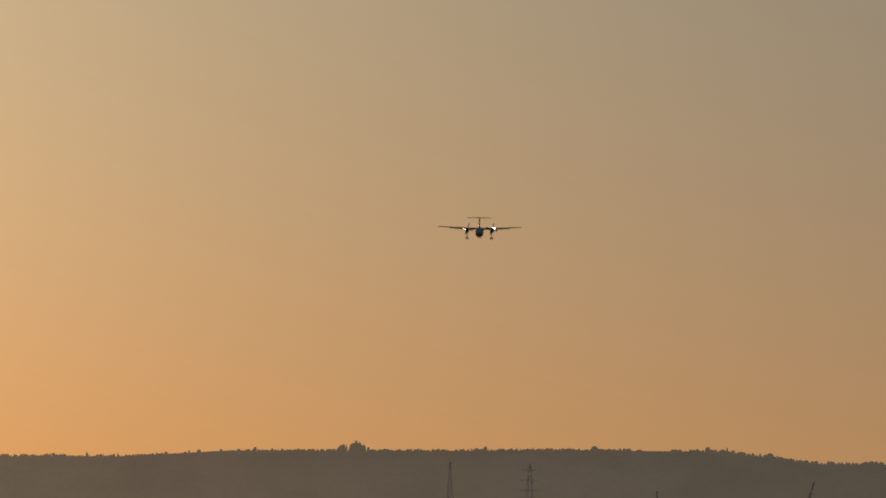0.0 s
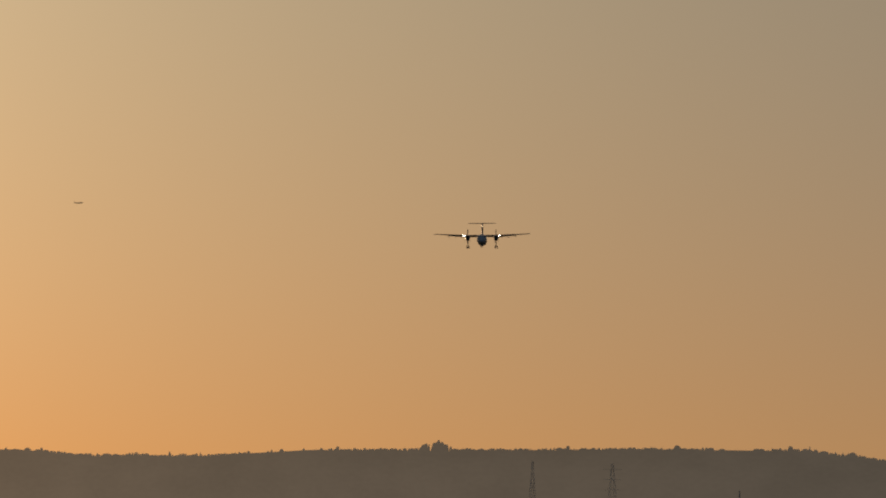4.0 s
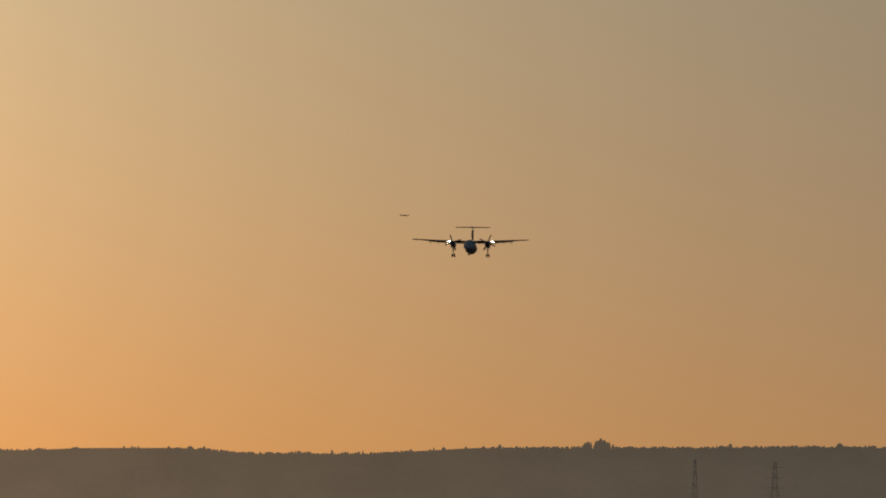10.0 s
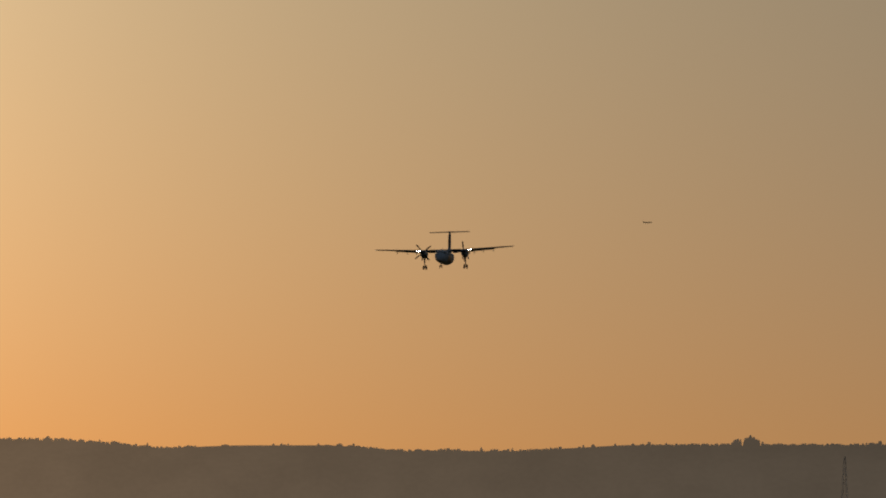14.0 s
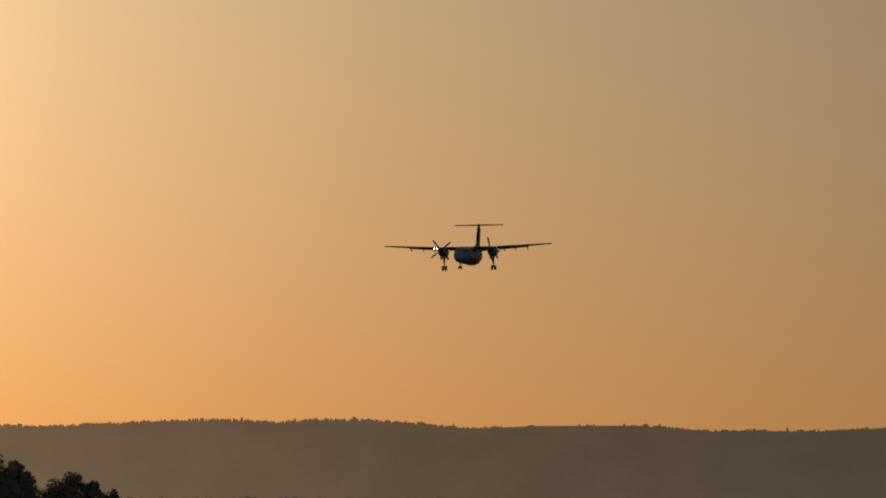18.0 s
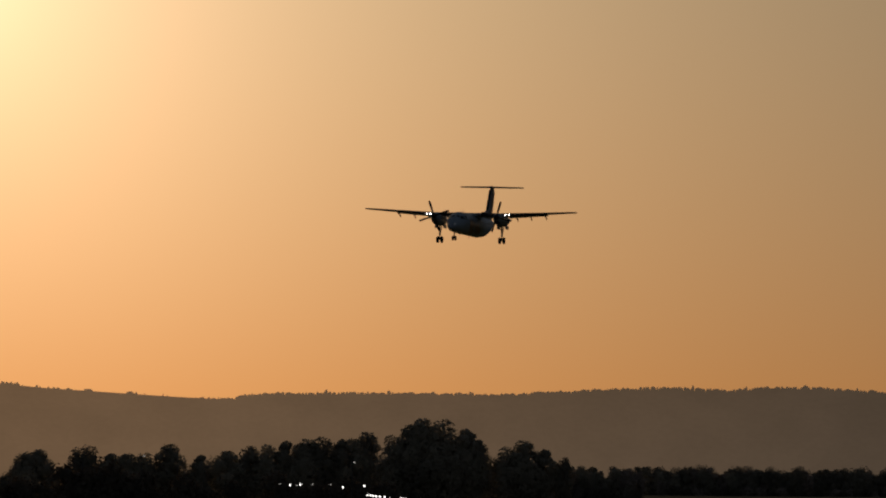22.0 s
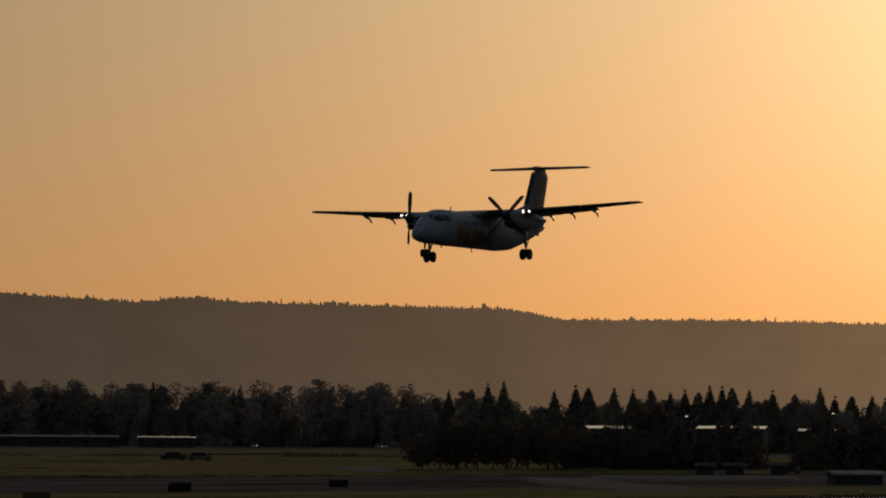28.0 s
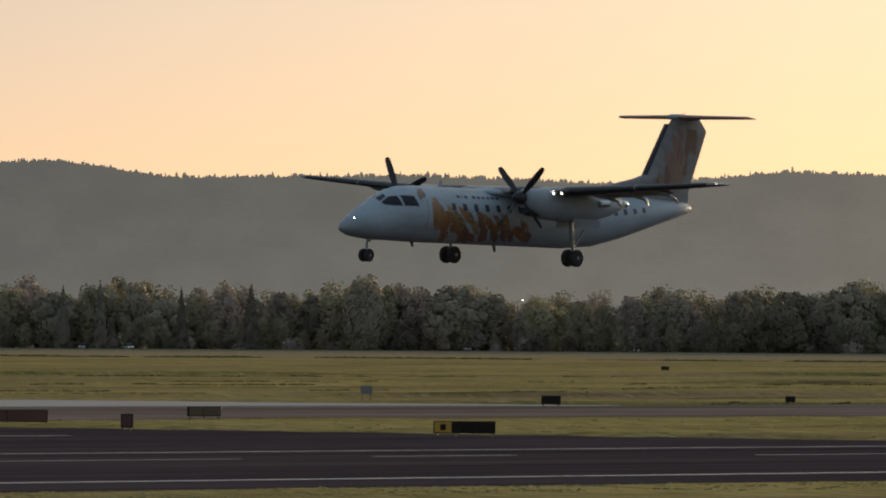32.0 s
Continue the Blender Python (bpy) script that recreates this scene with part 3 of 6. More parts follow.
# ---- trees ----
def leaf_cloud(rng, lobes, count, size, power=0.7):
    """Small leaf clumps strewn through rounded lobes (centre, radii), and the way that each lobe's rim faces there."""
    gen = np.random.default_rng(rng.randrange(10 ** 6))
    weights = np.array([a * b for _, (a, b, _) in lobes]) ** power
    which = gen.choice(len(lobes), count, p=weights / weights.sum())
    centres = np.array([c for c, _ in lobes])[which]
    radii = np.array([r for _, r in lobes])[which]
    way = gen.normal(size=(count, 3))
    way /= np.linalg.norm(way, axis=1)[:, None]
    deep = gen.uniform(0.0, 1.0, count) ** 0.25 * np.where(gen.random(count) < 0.06, gen.uniform(1.0, 1.14, count), 1.0)
    places = centres + way * radii * deep[:, None]
    middle = (centres * weights[which][:, None]).sum(0) / weights[which].sum()
    out = places - middle
    out /= np.linalg.norm(out, axis=1)[:, None] + 1e-6
    facing_out = (way + out * 0.9 + gen.normal(size=(count, 3)) * 0.15) * (1.0, 1.0, 0.30)
    facing_out /= np.linalg.norm(facing_out, axis=1)[:, None]
    # each leaf lies roughly along the rim
    u = np.cross(facing_out + gen.normal(size=(count, 3)) * 0.4, gen.normal(size=(count, 3)))
    u /= np.linalg.norm(u, axis=1)[:, None]
    w = np.cross(facing_out + gen.normal(size=(count, 3)) * 0.4, u)
    w /= np.linalg.norm(w, axis=1)[:, None]
    s = (size * gen.uniform(0.6, 1.45, count))[:, None]
    verts = np.stack([places - u * s - w * s * 0.7, places + u * s * 1.1 - w * s * 0.4, places + w * s * 1.1], 1).reshape(-1, 3)
    # wind each leaf so that its front looks outwards
    tris = verts.reshape(-1, 3, 3)
    turned = (np.cross(tris[:, 1] - tris[:, 0], tris[:, 2] - tris[:, 0]) * facing_out).sum(1) < 0
    tris[turned] = tris[turned][:, ::-1]
    return verts, np.repeat(facing_out, 3, axis=0)


def leaf_mesh(name, verts, normals, leaves, kinds=None):
    """A mesh of loose triangles with its own normals."""
    me = bpy.data.meshes.new(name)
    n = len(verts) // 3
    me.vertices.add(n * 3)
    me.vertices.foreach_set("co", np.ascontiguousarray(verts, dtype=np.float32).ravel())
    me.loops.add(n * 3)
    me.loops.foreach_set("vertex_index", np.arange(n * 3, dtype=np.int32))
    me.polygons.add(n)
    me.polygons.foreach_set("loop_start", np.arange(0, n * 3, 3, dtype=np.int32))
    for leaf in leaves:
        me.materials.append(leaf)
    if kinds is not None:
        me.polygons.foreach_set("material_index", kinds.astype(np.int32))
    me.polygons.foreach_set("use_smooth", np.ones(n, dtype=bool))
    me.update(calc_edges=True)
    own = me.attributes.new("custom_normal", "FLOAT_VECTOR", "POINT")
    own.data.foreach_set("vector", np.ascontiguousarray(normals, dtype=np.float32).ravel())
    return me


def limb_tree(name, rng, height, width, leaf, count, size, lobes_n, label, trunk_share=0.1):
    root = thing(name, label, "bush" if name == "bush" else "tree", "bushes along the wood" if name == "bush" else "trees along the field")
    lobes = []
    slim = rng.uniform(0.8, 1.2)
    for k in range(lobes_n):
        a = k * 2.4 + rng.uniform(-0.6, 0.6)
        q = (k + 0.5) / lobes_n
        full = math.sin(math.pi * (0.16 + 0.74 * q)) ** slim
        rad = width * 0.5 * 0.66 * full * rng.uniform(0.5, 1.1)
        z = height * (trunk_share + (0.95 - trunk_share) * q)
        s = width * rng.uniform(0.13, 0.25) * (0.5 + 0.6 * full)
        lobes.append(((math.cos(a) * rad, math.sin(a) * rad, z - s * 0.4), (s, s, s * rng.uniform(0.9, 1.5))))
    bm = bmesh.new()
    tube(bm, (0, 0, -0.5), (0.1, 0, height * 0.3), height * 0.02, height * 0.015, 7)
    tube(bm, (0.1, 0, height * 0.3), (0, 0.2, height * 0.85), height * 0.015, height * 0.004, 6)
    for c, _ in lobes[::2]:
        zb = max(height * 0.12, c[2] - height * 0.18)
        tube(bm, (0.05, 0, zb), c, height * 0.007, height * 0.002, 5)
    part("trunk", bm, M["trunk"], root)
    crown = new("crown", leaf_mesh("crown", *leaf_cloud(rng, lobes, count, size), [leaf]))
    crown.parent = root
    return root


def conifer(name, rng, height, width, label):
    """A full fir: drooping boughs of needle clumps round a straight stem."""
    root = thing(name, label, "tree", "trees along the field")
    bm = bmesh.new()
    tube(bm, (0, 0, -0.5), (0, 0, height * 0.97), height * 0.016, 0.03, 7)
    part("trunk", bm, M["trunk"], root)
    lobes = []
    tiers = 26
    for k in range(tiers):
        q = k / tiers
        reach = width * 0.5 * (1 - q) ** 0.8 * rng.uniform(0.86, 1.06)
        z = height * (0.05 + 0.92 * q)
        lobes.append(((0, 0, z), (reach, reach, height * 0.035)))
        for b in range(3):
            a = k * 2.4 + b * 2.1 + rng.uniform(-0.5, 0.5)
            lobes.append(((math.cos(a) * reach * 0.75, math.sin(a) * reach * 0.75, z - height * 0.02), (reach * 0.34, reach * 0.34, height * 0.022)))
    lobes.append(((0, 0, height * 0.97), (0.12, 0.12, height * 0.035)))
    crown = new("crown", leaf_mesh("crown", *leaf_cloud(rng, lobes, 4600, 0.29, 0.62), [M["needle"]]))
    crown.parent = root
    return root


def polar(a, r, z=0.0, turn=0.0, s=1.0, sz=None):
    return Matrix.LocRotScale((math.cos(radians(a)) * r, math.sin(radians(a)) * r, z), Euler((0, 0, turn)), (s, s, sz or s))


TREES = {}


def make_tree_kinds():
    rng = random.Random(11)
    dark, fresh, bare = "tall broadleaf tree with dense dark foliage in a distant belt", "cottonwood tree with thin fresh yellow-green leaves", "nearly bare brownish tree with a haze of twigs"
    TREES["leafy"] = [limb_tree("broadleaf_tree", rng, 20, w, M["leaf"], 5200, 0.36, n, dark) for w, n in ((13, 24), (10, 20), (15, 28), (11.5, 26))]
    TREES["spring"] = [limb_tree("cottonwood_tree", rng, 20, w, M["leaf_spring"], 4200, 0.31, n, fresh) for w, n in ((11, 24), (8.5, 20), (12.5, 26))]
    TREES["bare"] = [limb_tree("bare_tree", rng, 20, w, M["twig"], 4200, 0.28, n, bare) for w, n in ((11, 24), (9, 20), (10, 26))]
    TREES["conifer"] = [conifer("fir_tree", rng, 20, w, "dark pointed fir tree in a distant row") for w in (7.5, 6.2, 8.5)]
    TREES["field"] = [limb_tree("field_tree", rng, 7, w, M["leaf_dark"], 1500, 0.22, 16, "low broad dark tree on a bare trunk in the field", 0.3) for w in (7.5, 6.0, 8.5)]
    TREES["bush"] = [limb_tree("bush", rng, 5, 6.5, M["leaf_dark"], 800, 0.27, 14, "rounded dark bush at the edge of the wood", 0.05),
                     limb_tree("bush", rng, 5, 6.0, M["twig"], 800, 0.27, 14, "rounded brownish bush at the edge of the wood", 0.05)]


# azimuth range, distance, mean height, share of kinds
BELT = [(56.5, 47.5, 1760, 17.8, "leafy spring spring bare"), (47.5, 41.5, 1760, 16.9, "leafy leafy spring leafy"), (41.5, 36.5, 1780, 18.6, "leafy bare bare spring"),
        (36.5, 33.0, 1800, 20.2, "conifer bare leafy bare"), (33.0, 29.0, 1840, 18.8, "bare leafy bare conifer"), (29.0, 26.0, 1680, 13.6, "leafy bare conifer leafy"), (26.0, 24.0, 1600, 12.6, "conifer leafy leafy bare"), (24.0, 22.7, 1600, 11.0, "leafy leafy conifer bare"), (22.7, 20.4, 1600, 8.0, "leafy bare leafy leafy"),
        (20.4, 19.2, 1900, 9.5, "leafy bare leafy leafy"), (19.2, 17.6, 1900, 11.5, "leafy bare leafy leafy"), (17.6, 15.4, 2100, 11, "leafy bare leafy"), (15.4, 10.5, 2700, 12.0, "leafy bare leafy leafy")]


def pick_tree(rng, kinds):
    return rng.choice(TREES[rng.choice(kinds.split())])


def build_trees():
    make_tree_kinds()
    rng = random.Random(23)
    protos = [o for kind in TREES.values() for o in kind]
    leaves = [M["leaf"], M["leaf_spring"], M["twig"], M["needle"], M["leaf_dark"]]
    crowns = {}
    for o in protos:
        me = next(c for c in o.children if c.name.startswith("crown")).data
        co = np.empty(len(me.vertices) * 3)
        me.vertices.foreach_get("co", co)
        facing_out = np.empty(len(me.vertices) * 3)
        me.attributes["custom_normal"].data.foreach_get("vector", facing_out)
        crowns[o] = (co.reshape(-1, 3, 3), facing_out.reshape(-1, 3, 3), leaves.index(me.materials[0]))
    wood, facing_of, kinds_of = [], [], []

    def plant(o, m, keep, thin=1):
        """Adds a crown to the joined wood; keep: the share of its height above which it shows."""
        tris, ways, k = crowns[o]
        tris, ways = tris[::thin], ways[::thin]
        seen = tris[:, :, 2].min(1) > keep * tris[:, :, 2].max()
        tris, ways = tris[seen], ways[seen]
        facing_of.append(ways.reshape(-1, 3) @ np.array(m.to_quaternion().to_matrix()).T)
        wood.append((tris.reshape(-1, 3) @ np.array(m.to_3x3()).T + np.array(m.translation)).reshape(-1, 3, 3))
        kinds_of.append(np.full(len(tris), k))

    for a1, a0, r, h, kinds in BELT:
        for row in range(4):
            a = a0
            while a < a1:
                a += math.degrees((6.4, 5.5, 7.0, 4.6)[row] * (0.62 if r > 1850 else 1) / r) * rng.uniform(0.5, 1.5)
                o = pick_tree(rng, kinds)
                drift = 1 + (0.20 if a > 41 else 0.10) * noise.noise((a * 1.6, r * 0.01, 3.0)) + 0.07 * noise.noise((a * 6.0, 1.0, 3.0))
                s = h / 20 * drift * rng.uniform(0.78, 1.07)
                broad = 1.0
                if "fir" in o.name:
                    s *= rng.uniform(0.9, 1.06)
                    broad = 1.15
                turn = rng.uniform(0, 6.28)
                if row == 0:
                    copy_thing(o, polar(a, r + rng.uniform(-7, 7), 0, turn, s * broad * rng.uniform(1.1, 1.45), s * 0.97))
                elif row < 3:
                    plant(o, polar(a, r + row * 16 + rng.uniform(-7, 7), 0, turn, s * broad * 1.35, s * 1.02), 0.0, row + 1)
                else:
                    # half-grown trees and undergrowth along the edge
                    k = s * rng.uniform(0.3, 0.62)
                    plant(o, polar(a, r - 9 + rng.uniform(-5, 5), -0.5, turn, k * 1.5, k), 0.0, 4)
        a = a0
        while a < a1:
            a += math.degrees(3.6 / r) * rng.uniform(0.5, 1.5)
            plant(rng.choice(TREES["bush"]), polar(a, r + rng.choice((-16, 8, 24)) + rng.uniform(-6, 6), -0.6, rng.uniform(0, 6.28), rng.uniform(0.7, 1.4), rng.uniform(0.5, 1.0)), 0.0)
    me = leaf_mesh("wood", np.concatenate(wood).reshape(-1, 3), np.concatenate(facing_of), leaves, np.concatenate(kinds_of))
    tagged(new("wood", me), "deep belt of mixed trees and undergrowth behind the airfield", "wood", kind="stuff")
    # single large trees
    for kind, i, a, r, s, sz in SINGLE_TREES:
        copy_thing(TREES[kind][i], polar(a, r, 0, rng.uniform(0, 6.28), s, sz))
    # thickets between the field and the wood
    for a, r, n, s, wide in THICKETS:
        for _ in range(n):
            da = math.degrees(wide / r) * rng.gauss(0, 1)
            k = s * rng.uniform(0.5, 1.15)
            if rng.random() < 0.12:
                o, k = TREES["conifer"][0], k * 0.25
            else:
                o = TREES["bush"][0]
            copy_thing(o, polar(a + da, r + rng.uniform(-9, 9), 0, rng.uniform(0, 6.28), k, k * rng.uniform(0.7, 1.1)))
    for o in protos:
        for c in list(o.children):
            bpy.data.objects.remove(c)
        bpy.data.objects.remove(o)


# stands of single trees: azimuth, width and height of each
LONG_STAND = [(20.85, 1.01, .70), (20.98, .76, .62), (20.43, 1.05, .70), (20.22, .88, .65), (20.05, .92, .65), (19.69, 1.05, .76), (19.90, .68, .62), (19.42, .80, .64), (19.17, .94, .70), (18.97, .81, .74), (18.80, .85, .74), (18.67, .94, .84), (18.52, .85, .80), (18.44, 1.07, .84), (18.30, .9, .84), (18.17, .95, .87), (18.04, .9, .88), (17.92, .94, .94)]
HIGH_STAND = [(17.42, 1.09, 1.15), (17.56, .92, 1.03), (17.26, 1.04, 1.06), (17.01, 1.11, 1.01), (16.94, .75, .87), (16.51, 1.03, .83), (16.66, .79, .72), (16.35, .89, .74), (17.39, 1.37, .90), (16.17, .55, .61), (17.67, .86, .86), (17.11, 1.06, .83), (16.52, .9, .6)]
NEAR_STAND = [(21.90, .70, .76), (22.08, .5, .62), (22.60, .80, .72), (22.42, 1.12, .83), (22.26, .70, .72), (22.77, .61, .72), (22.89, .58, .70), (23.64, .61, .71), (23.84, .81, .68), (24.14, .61, .66), (24.44, .70, .70), (24.65, .79, .67), (25.25, .61, .66)]
SINGLE_TREES = [("leafy", (k * 3) % 4, a, r, w, h) for r, stand in ((1740, LONG_STAND), (1700, HIGH_STAND), (1500, NEAR_STAND)) for k, (a, w, h) in enumerate(stand)]
SINGLE_TREES += [("leafy", 2, 51.27, 1742, 1.02, 1.0), ("leafy", 0, 47.42, 1742, 1.1, 0.87), ("leafy", 3, 47.95, 1744, 1.0, 0.83), ("leafy", 1, 50.6, 1744, 1.15, 0.82), ("conifer", 1, 53.62, 1740, 0.8, 0.95), ("conifer", 0, 53.95, 1740, 0.7, 0.88), ("conifer", 2, 52.28, 1740, 0.7, 0.95), ("conifer", 1, 52.9, 1741, 0.7, 0.88)]
SINGLE_TREES.append(("conifer", 1, 23.07, 1400, 0.9, 0.73))
# fir tops above the belt: azimuth and height
FIRS = [(28.94, .89), (29.08, .88), (29.23, .83), (28.49, .78), (28.30, .86), (28.19, .86), (27.96, .82), (27.79, .81), (27.63, .84), (27.46, .77), (27.33, .81), (27.21, .81), (27.11, .86), (27.00, .86), (26.91, .87), (26.76, .81), (26.55, .81), (26.35, .79), (26.13, .84), (26.00, .74), (25.85, .77), (25.67, .74), (25.55, .72), (24.80, .86), (24.95, .73), (23.52, .90), (23.42, .76), (23.29, .71)]
# the clump of low trees that stands out in the field: azimuth and height
SINGLE_TREES += [("field", k % 3, a, 932 + 5 * (k % 4), 1.0, h / 7) for k, (a, h) in enumerate(((29.66, 5.3), (29.50, 6.6), (29.34, 7.2), (29.17, 7.6), (29.03, 7.0), (28.90, 7.4), (28.72, 6.6), (28.55, 7.2), (28.40, 6.5), (28.26, 5.3), (28.10, 6.0), (27.93, 6.9), (27.75, 6.2)))]
SINGLE_TREES += [("conifer", k % 3, a, 1620, 1.35, h * 1.0) for k, (a, h) in enumerate(FIRS)]
THICKETS = [(27.9, 975, 10, 1.3, 7), (27.0, 965, 14, 1.6, 8), (25.6, 985, 14, 1.6, 9), (24.3, 1000, 14, 1.7, 9), (22.9, 1010, 14, 1.6, 9), (21.5, 1040, 14, 1.6, 9), (20.0, 1100, 14, 1.6, 9), (18.4, 1560, 16, 1.5, 9)]
build_trees()


# ---- the landing turboprop ----
# body axes: x forward, y to port, z up; the origin is on the ground under the main wheels
HULL = [(12.12, 1.42, 0.03, 0.03), (11.97, 1.45, 0.23, 0.21), (11.55, 1.53, 0.48, 0.43), (10.9, 1.68, 0.73, 0.67), (10.2, 1.84, 0.93, 0.89), (9.55, 2.00, 1.08, 1.06), (8.9, 2.15, 1.20, 1.21), (8.2, 2.23, 1.29, 1.31), (7.2, 2.25, 1.345, 1.345), (-3.6, 2.25, 1.345, 1.345), (-5.6, 2.32, 1.31, 1.27), (-7.6, 2.53, 1.16, 1.06), (-9.6, 2.79, 0.90, 0.80), (-11.4, 3.00, 0.60, 0.52), (-12.7, 3.12, 0.34, 0.32), (-13.2, 3.16, 0.16, 0.16)]


def hull_at(x):
    for a, b in zip(HULL, HULL[1:]):
        if b[0] <= x <= a[0]:
            t = (a[0] - x) / (a[0] - b[0])
            return [p + (q - p) * t for p, q in zip(a[1:], b[1:])]
    return HULL[0][1:] if x > 0 else HULL[-1][1:]


def hull_point(x, angle, off=0.0):
    """A place on the skin: angle in degrees up from the port side's middle."""
    z, ry, rz = hull_at(x)
    a = radians(angle)
    return Vector((x, math.cos(a) * (ry + off), z + math.sin(a) * (rz + off)))


def skin_patch(outline, mat, name, parent, label="", off=0.012, fine=0.35):
    """A thin painted or glazed panel that follows the skin; outline in (x, angle)."""
    bm = bmesh.new()
    bm.faces.new([bm.verts.new((x, a * 0.0235, 0)) for x, a in outline])
    bmesh.ops.triangulate(bm, faces=bm.faces)
    for _ in range(3):
        edges = [e for e in bm.edges if e.calc_length() > fine]
        if not edges:
            break
        bmesh.ops.subdivide_edges(bm, edges=edges, cuts=1)
        bmesh.ops.triangulate(bm, faces=bm.faces)
    for v in bm.verts:
        v.co = hull_point(v.co.x, v.co.y / 0.0235, off)
    bmesh.ops.recalc_face_normals(bm, faces=bm.faces)
    return part(name, bm, mat, parent, label, smooth=True)


def foil(x_lead, chord, thick, y, z, twist=0.0, n=9, upright=False):
    """A wing section as a closed ring of points."""
    up = []
    for k in range(n + 1):
        t = (k / n) ** 1.6
        yt = 5 * thick * (0.2969 * math.sqrt(t) - 0.126 * t - 0.3516 * t * t + 0.2843 * t ** 3 - 0.1030 * t ** 4)
        up.append((t, yt * 1.15, -yt * 0.85))
    ring = [(t, a) for t, a, _ in up] + [(t, b) for t, _, b in up[-2:0:-1]]
    out = []
    for t, h in ring:
        dx, dz = -t * chord, h * chord
        dz += math.sin(radians(twist)) * dx
        out.append((x_lead + dx, y + dz, z) if upright else (x_lead + dx, y, z + dz))
    return out


def leaf_outline(cx, ca, length, width, lean):
    """A pointed leaf in (x, angle) on the skin."""
    pts = []
    for k in range(14):
        t = k / 14 * math.tau
        u = math.cos(t) * length / 2
        v = math.sin(t) * width / 2 * (1 - 0.55 * abs(math.cos(t))) * (1 + 0.25 * math.sin(5 * t))
        pts.append((cx + u * math.cos(lean) - v * math.sin(lean), ca + (u * math.sin(lean) + v * math.cos(lean)) / 0.0235))
    return pts


def wheel(name, parent, r, w, at):
    bm = bmesh.new()
    n = 26
    prof = [(-w / 2, r * 0.55), (-w / 2, r * 0.86), (-w * 0.36, r * 0.97), (-w * 0.15, r), (w * 0.15, r), (w * 0.36, r * 0.97), (w / 2, r * 0.86), (w / 2, r * 0.55)]
    rings = [[(math.cos(k * math.tau / n) * q, y, math.sin(k * math.tau / n) * q) for k in range(n)] for y, q in prof]
    loft(bm, rings)
    tyre = part(name, bm, M["rubber"], parent, smooth=False)
    tyre.location = at
    bm = bmesh.new()
    tube(bm, (0, -w * 0.42, 0), (0, w * 0.42, 0), r * 0.5, r * 0.5, 18)
    tube(bm, (0, -w * 0.53, 0), (0, w * 0.53, 0), r * 0.2, r * 0.2, 12)
    part("rim", bm, M["gear_metal"], tyre)
    return tyre


